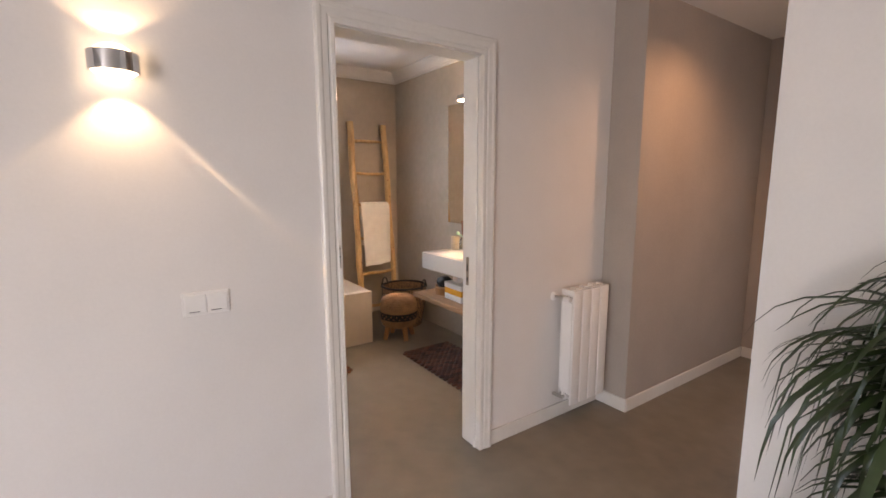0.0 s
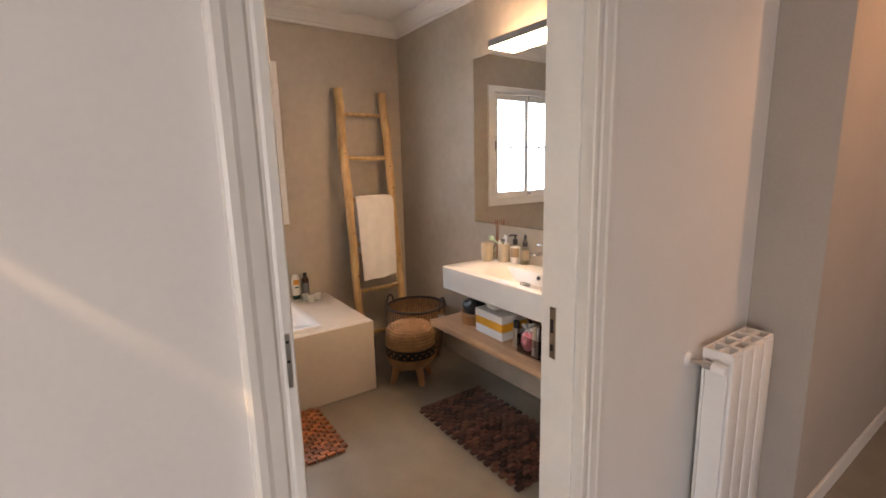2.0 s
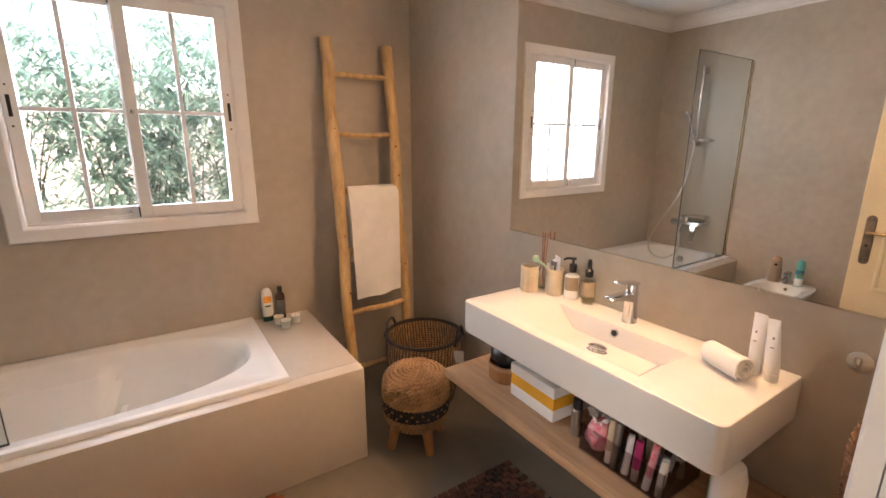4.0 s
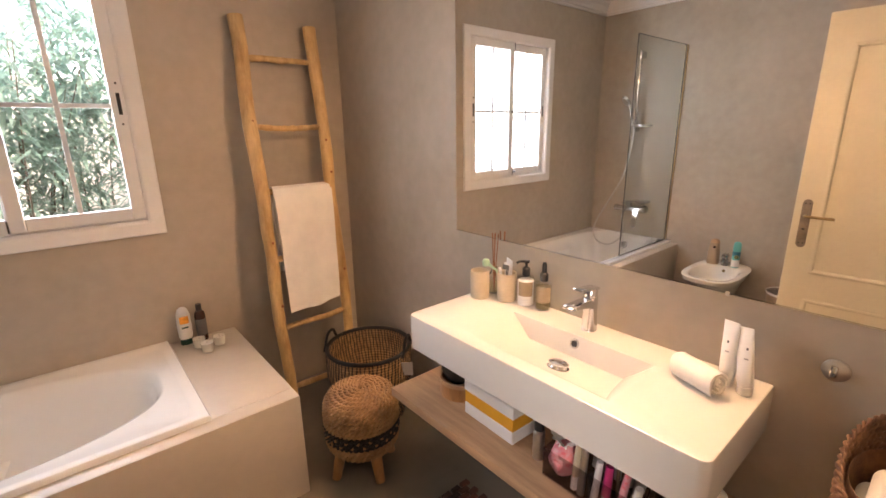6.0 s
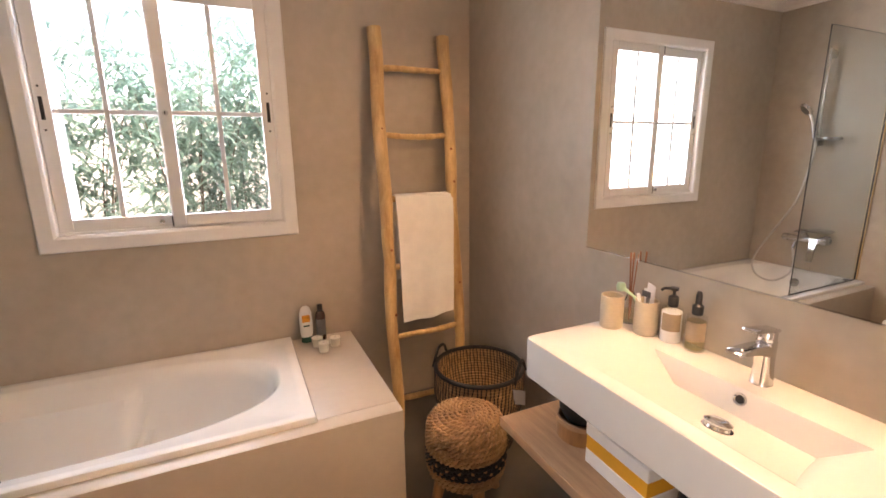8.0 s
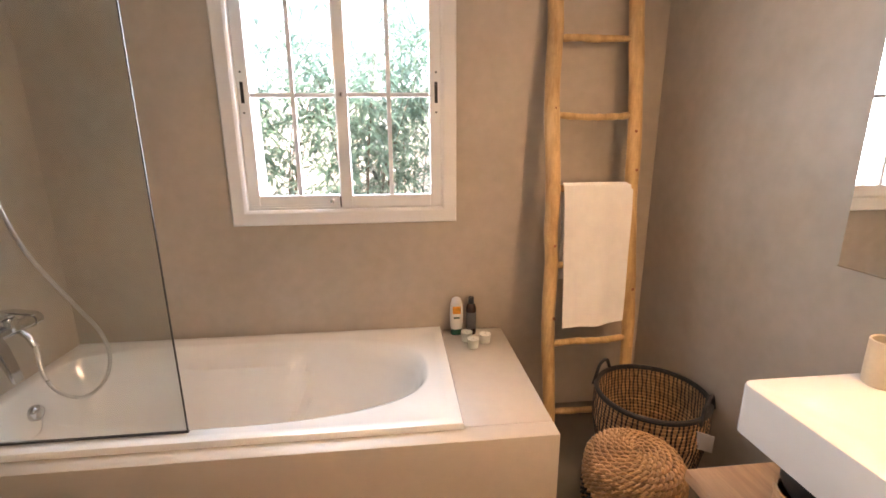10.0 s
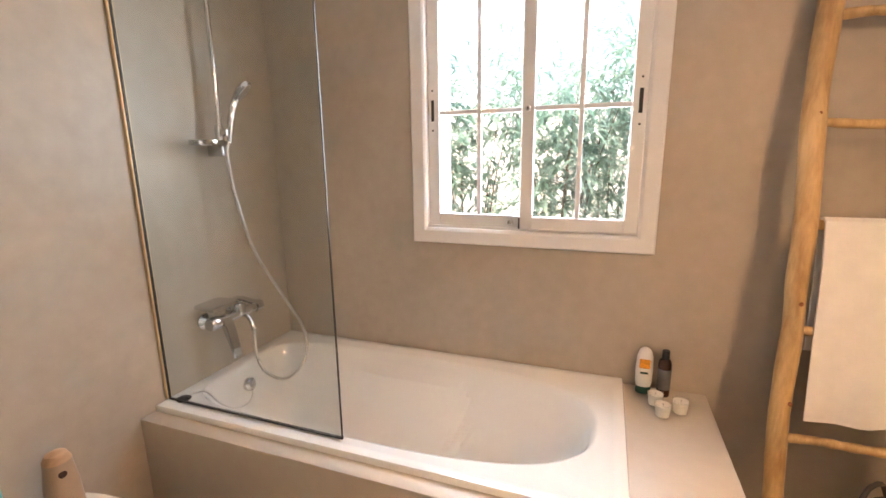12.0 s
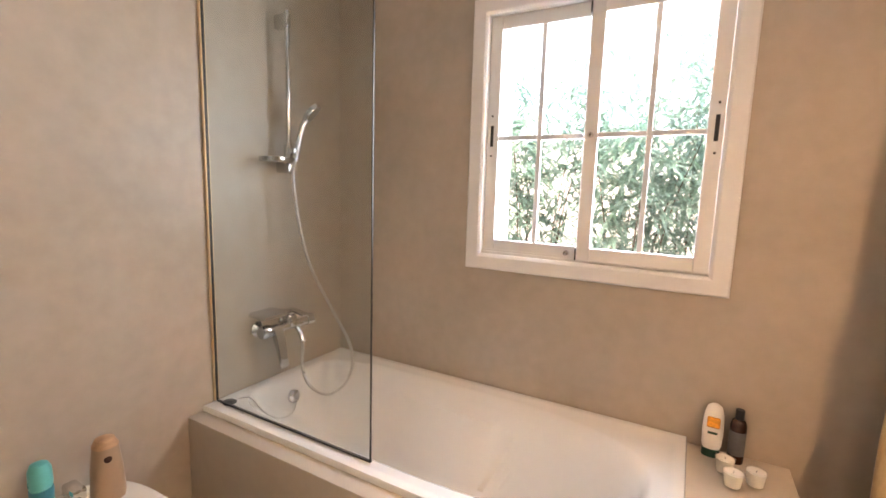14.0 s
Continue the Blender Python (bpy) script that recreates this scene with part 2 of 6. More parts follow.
    "earth": mat("dry_garden_ground", (0.34, 0.28, 0.20), 0.95, vary=0.2, scale=0.8, grain=20, bump=0.4, depth=0.01),
    "garden_wall": mat("whitewashed_garden_wall", (0.78, 0.75, 0.70), 0.85, vary=0.04, scale=1.3, grain=30, bump=0.3, depth=0.006),
    "mirror": mirror_silver(),
    "pane": glass("window_pane", (0.97, 0.985, 0.98), thin=True),
    "screen": glass("shower_screen_glass", (0.91, 0.94, 0.945), thin=True),
    "clear": glass("clear_glass", (0.96, 0.95, 0.92)),
    "amber": glass("amber_serum", (0.975, 0.935, 0.80), thin=True),
    "smoke": glass("smoked_acrylic", (0.80, 0.76, 0.76), 0.03, thin=True),
    "lens": glow("sconce_lens_lit", (1.0, 0.78, 0.50), 0.8),
    "led": glow("led_diffuser_lit", (1.0, 0.71, 0.445), 7.2),
}


def leaf_material():
    """Oleander leaves: light and dark blades, some light passing through."""
    m = mat("oleander_leaf", (0.245, 0.375, 0.315), 0.4, vary=0.2, scale=8, grain=40, bump=0.03)
    n, link = m.node_tree.nodes, m.node_tree.links.new
    b = n["Principled BSDF"]
    src = b.inputs["Base Color"].links[0].from_socket
    geo, hsv, span, tl, mx = (n.new("ShaderNode" + k) for k in ("NewGeometry", "HueSaturation", "MapRange", "BsdfTranslucent", "MixShader"))
    span.inputs["To Min"].default_value, span.inputs["To Max"].default_value = 0.9, 1.7
    link(geo.outputs["Random Per Island"], span.inputs["Value"])
    link(span.outputs["Result"], hsv.inputs["Value"])
    link(src, hsv.inputs["Color"])
    link(hsv.outputs[0], b.inputs["Base Color"])
    link(hsv.outputs[0], tl.inputs["Color"])
    mx.inputs[0].default_value = 0.7
    link(b.outputs[0], mx.inputs[1])
    link(tl.outputs[0], mx.inputs[2])
    link(mx.outputs[0], n["Material Output"].inputs[0])
    return m


M["oleander"] = leaf_material()

# ---- building blocks ----
BASE = {}


def obj(name, bm, material, smooth=False):
    me = bpy.data.meshes.new(name)
    bm.normal_update()
    bm.to_mesh(me)
    bm.free()
    me.materials.append(M[material])
    if smooth:
        me.polygons.foreach_set("use_smooth", [True] * len(me.polygons))
        me.set_sharp_from_angle(angle=radians(40))
    return new(name, me)


def thing(name, at, label, category, group="", kind=""):
    """An empty at its base that carries its parts."""
    ob = new(name)
    ob.location = at
    ob.empty_display_size = 0.05
    BASE[ob] = Vector(at)
    return tagged(ob, label, category, group, kind)


def part(name, bm, material, parent, label="", smooth=True):
    """One mesh, drawn in world places, under a thing or a part."""
    bmesh.ops.translate(bm, verts=bm.verts, vec=-BASE[parent])
    ob = obj(name, bm, material, smooth)
    ob.parent = parent
    BASE[ob] = BASE[parent]
    return tagged(ob, label)


def solid(name, bm, material, label, category="", kind="", smooth=True, group=""):
    """A thing or a piece of the setting that is one mesh."""
    c = sum((v.co for v in bm.verts), Vector()) / len(bm.verts)
    low = min(v.co.z for v in bm.verts)
    at = Vector((c.x, c.y, low))
    bmesh.ops.translate(bm, verts=bm.verts, vec=-at)
    ob = obj(name, bm, material, smooth)
    ob.location = at
    BASE[ob] = at
    return tagged(ob, label, category, group, kind)


def join(bm, other):
    me = bpy.data.meshes.new("join")
    other.to_mesh(me)
    other.free()
    bm.from_mesh(me)
    bpy.data.meshes.remove(me)
    return bm


def box(x0, x1, y0, y1, z0, z1, bevel=0.0, seg=2, bm=None, turn=None):
    """A block between two corners; turn: (degrees about z, or a matrix) round its centre."""
    b = bmesh.new()
    c = Vector(((x0 + x1) / 2, (y0 + y1) / 2, (z0 + z1) / 2))
    bmesh.ops.create_cube(b, size=1, matrix=Matrix.Diagonal((x1 - x0, y1 - y0, z1 - z0, 1)))
    if bevel:
        bmesh.ops.bevel(b, geom=b.edges[:], offset=bevel, segments=seg, profile=0.5, affect="EDGES")
    m = Matrix() if turn is None else (Matrix.Rotation(radians(turn), 4, "Z") if isinstance(turn, (int, float)) else turn)
    bmesh.ops.transform(b, matrix=Matrix.Translation(c) @ m, verts=b.verts)
    return b if bm is None else join(bm, b)


def rings(loops, bm=None, closed=True, cap0=False, cap1=False):
    """A skin over loops of equal length."""
    b = bm or bmesh.new()
    made = [[b.verts.new(p) for p in loop] for loop in loops]
    k = len(made[0])
    for a, c in zip(made, made[1:]):
        for i in range(k if closed else k - 1):
            j = (i + 1) % k
            b.faces.new((a[i], a[j], c[j], c[i]))
    if cap0:
        b.faces.new(made[0][::-1])
    if cap1:
        b.faces.new(made[-1])
    bmesh.ops.recalc_face_normals(b, faces=b.faces)
    return b


def lathe(profile, at=(0, 0, 0), n=28, bm=None, sx=1.0, sy=1.0, m=None):
    """A turned body from rows of radius and height."""
    loops = []
    for r, z in profile:
        loops.append([Vector((r * sx * math.cos(2 * math.pi * i / n), r * sy * math.sin(2 * math.pi * i / n), z)) for i in range(n)])
    b = rings(loops, cap0=profile[0][0] > 0, cap1=profile[-1][0] > 0)
    bmesh.ops.transform(b, matrix=Matrix.Translation(at) @ (m or Matrix()), verts=b.verts)
    return b if bm is None else join(bm, b)


def sweep(path, radius, n=8, bm=None, closed=False, flat=1.0):
    """A round bar along a path; radius may be a number or one for each point."""
    pts = [Vector(p) for p in path]
    k = len(pts)
    rad = radius if isinstance(radius, (list, tuple)) else [radius] * k
    loops, side = [], None
    for i, p in enumerate(pts):
        d = (pts[(i + 1) % k] - pts[i - 1]) if closed else (pts[min(i + 1, k - 1)] - pts[max(i - 1, 0)])
        d.normalize()
        if side is None:
            side = d.cross(Vector((0, 0, 1)))
            if side.length < 1e-3:
                side = Vector((1, 0, 0))
        side = (side - d * side.dot(d)).normalized()
        up = d.cross(side)
        loops.append([p + rad[i] * (math.cos(2 * math.pi * j / n) * side + flat * math.sin(2 * math.pi * j / n) * up) for j in range(n)])
    if closed:
        loops.append(loops[0])
    b = rings(loops, cap0=not closed, cap1=not closed)
    if closed:
        bmesh.ops.remove_doubles(b, verts=b.verts, dist=1e-6)
    return b if bm is None else join(bm, b)


def curve(points, steps=6):
    """A smooth line through points."""
    p = [Vector(q) for q in points]
    p = [2 * p[0] - p[1]] + p + [2 * p[-1] - p[-2]]
    out = []
    for a, b, c, d in zip(p, p[1:], p[2:], p[3:]):
        for i in range(steps):
            t = i / steps
            out.append(0.5 * (2 * b + (c - a) * t + (2 * a - 5 * b + 4 * c - d) * t * t + (3 * b - a - 3 * c + d) * t ** 3))
    return out + [p[-2]]


def oval(cx, cy, ax, ay, z, n=64, p=2.0, p_left=None):
    out = []
    for i in range(n):
        a = 2 * math.pi * i / n
        c, s = math.cos(a), math.sin(a)
        q = (p_left or p) if c < 0 else p
        r = 1 / max(abs(c), abs(s)) if q > 50 else (abs(c) ** q + abs(s) ** q) ** (-1 / q)
        out.append(Vector((cx + ax * r * c, cy + ay * r * s, z)))
    return out


def wall(name, material, label, boxes):
    b = bmesh.new()
    for lo_hi in boxes:
        box(*lo_hi, bm=b)
    return solid(name, b, material, label, "wall", "structure", smooth=False)


# ---- setting ----
HALL, BATH_S, WEST, CEIL, HCEIL = -2.698, -2.57, -2.785, 2.57, 2.48
solid("floor", box(-5.6, 5.6, -7.6, 0.02, -0.12, 0.0), "floor", "smooth grey-brown microcement floor running through all rooms", "floor", "structure", False)
solid("ground", box(-300, 300, -300, 300, -0.5, -0.14), "earth", "dry sandy garden ground outside the house", "ground", "structure", False)

WX0, WX1, WZ0, WZ1 = -1.950, -1.050, 1.105, 2.125
wall("wall_north", "cement", "greige microcement bathroom wall with the window over the tub",
     [(WEST - 0.25, WX0, 0, 0.26, -0.1, 2.7), (WX1, 0.26, 0, 0.26, -0.1, 2.7), (WX0, WX1, 0, 0.26, -0.1, WZ0), (WX0, WX1, 0, 0.26, WZ1, 2.7)])
wall("wall_west", "cement", "greige microcement wall behind the shower and bidet", [(WEST - 0.25, WEST, BATH_S, 0, -0.1, 2.7)])
wall("wall_east", "cement", "greige microcement wall behind mirror and washbasin", [(0, 0.26, BATH_S, 0, -0.1, 2.7)])
DX0, DX1, DZ = -1.746, -1.004, 2.03
wall("wall_south_bathroom_face", "cement", "greige microcement inner face of the door wall",
     [(WEST, DX0 - 0.004, BATH_S - 0.04, BATH_S, 0, CEIL), (DX1 + 0.004, 0, BATH_S - 0.04, BATH_S, 0, CEIL), (DX0 - 0.004, DX1 + 0.004, BATH_S - 0.04, BATH_S, DZ + 0.004, CEIL)])
wall("wall_hall", "white_wall", "white painted hall wall with wall lamp, doorway and radiator",
     [(-5.6, DX0 - 0.004, HALL, BATH_S - 0.042, 0, 2.7), (DX1 + 0.004, 0.0, HALL, BATH_S - 0.042, 0, 2.7), (DX0 - 0.004, DX1 + 0.004, HALL, BATH_S - 0.042, DZ + 0.004, 2.7)])
wall("wall_corridor_north", "grey_wall", "warm grey painted corridor wall standing proud of the hall wall",
     [(0.0, 1.75, -2.91, -2.575, 0, 2.7), (1.61, 1.75, -3.035, -2.912, 0, 2.7)])
wall("wall_kitchen_door", "grey_wall", "grey wall with the open kitchen doorway",
     [(1.752, 1.87, -3.085, -1.4, 0, 2.7), (1.752, 1.87, -3.87, -3.80, 0, 2.7), (1.752, 1.87, -3.80, -3.085, 2.07, 2.7)])
EDGE_X, EDGE_Y = -0.84, -3.865
wall("wall_hall_east", "white_wall", "white painted wall end beside the corridor, behind the plant",
     [(EDGE_X, EDGE_X + 0.14, -7.6, EDGE_Y, 0, 2.7), (EDGE_X + 0.141, 5.6, EDGE_Y - 0.14, EDGE_Y, 0, 2.7)])
wall("wall_hall_west", "white_wall", "white painted living room wall with the opening of the garden doors",
     [(-5.6, -5.45, -7.6, -6.6, 0, 2.7), (-5.6, -5.45, -5.1, HALL - 0.002, 0, 2.7), (-5.6, -5.45, -6.6, -5.1, 2.1, 2.7)])
wall("wall_hall_south", "white_wall", "white painted living room wall", [(-5.45, EDGE_X, -7.6, -7.45, 0, 2.7)])
KX, KY0, KY1, KZ0, KZ1 = 5.45, -3.55, -1.75, 1.2, 2.08
wall("wall_kitchen_east", "white_wall", "white kitchen wall with a wide barred window over the sink",
     [(KX, 5.6, -3.86, KY0, 0, 2.7), (KX, 5.6, KY1, -1.4, 0, 2.7), (KX, 5.6, KY0, KY1, 0, KZ0), (KX, 5.6, KY0, KY1, KZ1, 2.7)])
wall("wall_kitchen_north", "white_wall", "white kitchen wall", [(1.872, 5.6, -1.398, -1.25, 0, 2.7)])

b = rings([[Vector(p) for p in ((WEST, BATH_S, CEIL), (0, BATH_S, CEIL), (0, 0, CEIL), (WEST, 0, CEIL))]])
solid("ceiling_bathroom", join(b, box(WEST - 0.2, 0.2, BATH_S - 0.02, 0.2, CEIL, 2.75)), "ceiling", "flat white bathroom ceiling", "ceiling", "structure", False)
solid("ceiling_hall", box(-5.6, 5.6, -7.6, BATH_S - 0.044, HCEIL, HCEIL + 0.14), "ceiling", "flat white hall and corridor ceiling", "ceiling", "structure", False)
solid("ceiling_kitchen", box(1.872, 5.6, BATH_S - 0.04, -1.25, HCEIL, HCEIL + 0.14), "ceiling", "flat white kitchen ceiling", "ceiling", "structure", False)
solid("roof_slab", box(-6.2, 6.2, -8.2, 0.6, 2.76, 2.95), "garden_wall", "flat roof slab of the house", "roof", "structure", False)


def cornice(name, x0, x1, y0, y1, profile, label):
    loops = [[Vector(p) for p in ((x0 + d, y0 + d, z), (x1 - d, y0 + d, z), (x1 - d, y1 - d, z), (x0 + d, y1 - d, z))] for d, z in profile]
    return solid(name, rings(loops), "ceiling", label, "cornice", "structure", False)


cornice("trim_cornice", WEST, 0, BATH_S, 0, [(0.001, 2.466), (0.014, 2.468), (0.016, 2.486), (0.026, 2.49), (0.034, 2.508), (0.05, 2.53), (0.072, 2.545), (0.078, 2.552), (0.094, 2.554), (0.096, 2.569)],
        "white moulded plaster cornice round the bathroom ceiling")

# baseboards
b = bmesh.new()
for r in ((-5.4, DX0 - 0.078, HALL - 0.012, HALL), (DX1 + 0.078, -0.014, HALL - 0.012, HALL), (-0.012, 0.0, -2.922, HALL),
          (0.0, 1.598, -2.922, -2.91), (1.598, 1.61, -3.047, -2.922), (1.61, 1.74, -3.047, -3.035)):
    box(*r, 0.0, 0.085, 0.003, 1, bm=b)
solid("baseboard", b, "lacquer", "white painted baseboard along hall and corridor walls", "baseboard", "structure", False)
b = box(EDGE_X - 0.012, EDGE_X, -7.4, EDGE_Y + 0.012, 0, 0.085, 0.003, 1)
box(EDGE_X, 1.74, EDGE_Y, EDGE_Y + 0.012, 0, 0.085, 0.003, 1, bm=b)
solid("baseboard_east", b, "lacquer", "white painted baseboard at the wall end", "baseboard", "structure", False)


def casing(x0, x1, top, y, out, profile):
    """A moulded door casing: rows of distance from the opening and height over the wall."""
    loops = []
    for d, h in profile:
        yy = y + out * h
        loops.append([Vector(p) for p in ((x0 - d, yy, 0), (x0 - d, yy, top + d), (x1 + d, yy, top + d), (x1 + d, yy, 0))])
    return rings(loops, closed=False)


PROFILE = [(-0.004, -0.004), (-0.004, 0.013), (-0.001, 0.016), (0.012, 0.016), (0.017, 0.0135), (0.022, 0.0135), (0.027, 0.017), (0.048, 0.019), (0.056, 0.022), (0.068, 0.022), (0.074, 0.018), (0.075, 0.0)]
door_1 = thing("door_1", (-1.38, HALL, 0), "white moulded door frame of the open bathroom doorway", "door", kind="structure")
part("casing", casing(DX0, DX1, DZ, HALL, -1, PROFILE), "lacquer", door_1, "white moulded casing on the hall side", False)
part("casing", casing(DX0, DX1, DZ, BATH_S, 1, PROFILE), "lacquer", door_1, "white moulded casing on the bathroom side", False)
b = bmesh.new()
for r in ((DX0 - 0.003, DX0 + 0.004, 0, DZ - 0.008), (DX1 - 0.004, DX1 + 0.003, 0, DZ - 0.008)):
    box(r[0], r[1], HALL + 0.003, BATH_S - 0.003, r[2], r[3], bm=b)
box(DX0 - 0.003, DX1 + 0.003, HALL + 0.003, BATH_S - 0.003, DZ - 0.008, DZ + 0.003, bm=b)
box(DX1 - 0.014, DX1 - 0.004, HALL + 0.02, HALL + 0.036, 0, DZ - 0.010, 0.002, 1, bm=b)
part("jamb", b, "lacquer", door_1, "white jamb lining with stop bead", False)
b = box(DX1 - 0.0065, DX1 - 0.0035, -2.609, -2.587, 0.890, 1.04, 0.001, 1)
part("strike_plate", b, "bronze", door_1, "dull bronze strike plate", False)
b = box(DX1 - 0.0072, DX1 - 0.0058, -2.602, -2.591, 0.965, 1.005)
box(DX1 - 0.0072, DX1 - 0.0058, -2.602, -2.591, 0.912, 0.932, bm=b)
part("latch_hole", b, "black", door_1, "dark latch openings", False)
for z in (0.24, 1.05, 1.82):
    b = sweep([(DX0 + 0.008, BATH_S + 0.006, z - 0.045), (DX0 + 0.008, BATH_S + 0.006, z + 0.045)], 0.007, 10)
    part("hinge", b, "steel", door_1, "steel hinge knuckle")

b = box(-1.7585, -1.7505, HALL - 0.0185, HALL - 0.0155, 1.085, 1.176, 0.001, 1)
hinge = part("hinge_plate", b, "steel", door_1, "narrow steel plate with two screws", False)
for z in (1.163, 1.13):
    part("screw", lathe([(0, 0.0008), (0.0026, 0.0006), (0.0028, 0)], (-1.7545, HALL - 0.0184, z), 10, m=Matrix.Rotation(radians(90), 4, "X")), "dark_metal", hinge, "dark screw head")

# the leaf stands open at a right angle to its wall
door_leaf = thing("door_leaf", (DX0, BATH_S, 0.008), "white panelled bathroom door standing wide open", "door")
LX1, LX0, LY0, LY1 = DX0 + 0.002, DX0 - 0.036, BATH_S + 0.036, BATH_S + 0.700
part("leaf", box(LX0, LX1, LY0, LY1, 0.010, 2.02, 0.002, 1), "cream_lacquer", door_leaf, smooth=False)
for z0, z1 in ((0.14, 0.56), (0.705, 1.87)):
    for side, xx in ((1, LX1), (-1, LX0)):
        loops = []
        for d, h in ((0, -0.001), (0.0, 0.006), (0.008, 0.009), (0.016, 0.008), (0.022, 0.002), (0.024, -0.001)):
            x = xx + side * h
            loops.append([Vector(p) for p in ((x, LY0 + 0.11 + d, z0 + d), (x, LY1 - 0.11 - d, z0 + d), (x, LY1 - 0.11 - d, z1 - d), (x, LY0 + 0.11 + d, z1 - d))])
        part("panel_moulding", rings(loops), "cream_lacquer", door_leaf, smooth=False)
for side, xx in ((1, LX1), (-1, LX0)):
    yy = LY1 - 0.055
    loops = []
    for grow, h in ((0, 0.0), (0, 0.005), (-0.002, 0.007)):
        arc = [radians(12 * k) for k in range(16)]
        w = 0.0215 + grow
        loops.append([Vector((xx + side * h, yy + w * math.cos(a), 1.085 + w * math.sin(a))) for a in arc] +
                     [Vector((xx + side * h, yy - w * math.cos(a), 0.865 - w * math.sin(a))) for a in arc])
    plate = part("door_plate", rings(loops, cap1=True), "bronze", door_leaf, "long dull bronze plate with rounded ends")
    for z in (0.868, 1.085):
        for dy in (-0.009, 0.009):
            part("screw", lathe([(0, 0.0012), (0.003, 0.0008), (0.0034, 0)], (xx + side * 0.007, yy + dy, z), 8, m=Matrix.Rotation(side * radians(90), 4, "Y")), "dark_metal", plate)
    b = sweep(curve([(xx + side * 0.004, yy, 1.02), (xx + side * 0.035, yy, 1.02), (xx + side * 0.048, yy - 0.018, 1.02), (xx + side * 0.05, yy - 0.125, 1.018)], 4), 0.0075, 10)
    part("door_handle", b, "brass", plate, "slim brass lever handle")
    b = lathe([(0.0, 0), (0.006, 0.0), (0.006, 0.0015), (0, 0.0015)], (xx + side * 0.0068, yy, 0.945), 12, m=Matrix.Rotation(side * radians(90), 4, "Y"))
    part("keyhole", b, "black", plate)
door_leaf.rotation_euler = (0, 0, radians(-3))

# kitchen doorway casing
b = bmesh.new()
box(1.728, 1.752, -3.085, -3.037, 0, 2.07, 0.004, 1, bm=b)
box(1.728, 1.752, -3.86, -3.80, 0, 2.07, 0.004, 1, bm=b)
box(1.728, 1.752, -3.86, -3.037, 2.07, 2.14, 0.004, 1, bm=b)
box(1.752, 1.872, -3.098, -3.083, 0, 2.07, bm=b)
box(1.752, 1.872, -3.802, -3.787, 0, 2.07, bm=b)
box(1.752, 1.872, -3.80, -3.085, 2.055, 2.072, bm=b)
solid("door_2", b, "lacquer", "white painted frame of the kitchen doorway", "door frame", "structure", False)

# ---- bathroom window ----
window_1 = thing("window_1", (-1.5, 0, WZ0), "white two-pane sliding window with thin glazing bars", "window", kind="structure")
loops = []
for d, h in ((0.066, 0.001), (0.066, -0.014), (0.060, -0.018), (0.010, -0.018), (0.002, -0.014), (-0.003, -0.010), (-0.003, 0.09)):
    loops.append([Vector(p) for p in ((WX0 - d, h, WZ0 - d), (WX1 + d, h, WZ0 - d), (WX1 + d, h, WZ1 + d), (WX0 - d, h, WZ1 + d))])
part("window_frame", rings(loops), "upvc", window_1, "broad white window frame", False)
loops = []
for d, h in ((0.003, 0.088), (0.03, 0.088), (0.03, 0.25), (0.003, 0.25)):
    loops.append([Vector(p) for p in ((WX0 + d, h, WZ0 + d), (WX1 - d, h, WZ0 + d), (WX1 - d, h, WZ1 - d), (WX0 + d, h, WZ1 - d))])
part("window_reveal", rings(loops), "upvc", window_1, "white outer rebate", False)
b = box(WX0, WX1, 0.006, 0.085, WZ0 - 0.001, WZ0 + 0.014)
for yy in (0.0155,):
    box(WX0, WX1, yy - 0.002, yy + 0.002, WZ0 + 0.014, WZ0 + 0.024, bm=b)
part("window_sill", b, "upvc", window_1, "white sliding track", False)


def sash(x0, x1, y, name):
    z0, z1 = WZ0 + 0.012, WZ1 - 0.004
    fw, fb = 0.052, 0.055
    b = bmesh.new()
    box(x0, x0 + fw, y - 0.012, y + 0.012, z0, z1, 0.003, 1, bm=b)
    box(x1 - fw, x1, y - 0.012, y + 0.012, z0, z1, 0.003, 1, bm=b)
    box(x0 + fw, x1 - fw, y - 0.0115, y + 0.0115, z0, z0 + fb, 0.003, 1, bm=b)
    box(x0 + fw, x1 - fw, y - 0.0115, y + 0.0115, z1 - fb, z1, 0.003, 1, bm=b)
    s = part(name, b, "upvc", window_1, "white sliding sash", False)
    xm, zm = (x0 + x1) / 2, (z0 + z1) / 2 - 0.003
    b = box(xm - 0.0095, xm + 0.0095, y - 0.007, y + 0.007, z0 + fb, z1 - fb, 0.002, 1)
    part("glazing_bar", b, "upvc", s, smooth=False)
    for a, c in ((x0 + fw, xm - 0.0095), (xm + 0.0095, x1 - fw)):
        part("glazing_bar", box(a, c, y - 0.0065, y + 0.0065, zm - 0.0095, zm + 0.0095, 0.002, 1), "upvc", s, smooth=False)
        for e, f in ((z0 + fb, zm), (zm, z1 - fb)):
            g = part("pane", box(a, c, y - 0.002, y + 0.002, e, f), "pane", s, smooth=False)
            g.visible_shadow = False
    return s, z0, z1, zm + 0.010


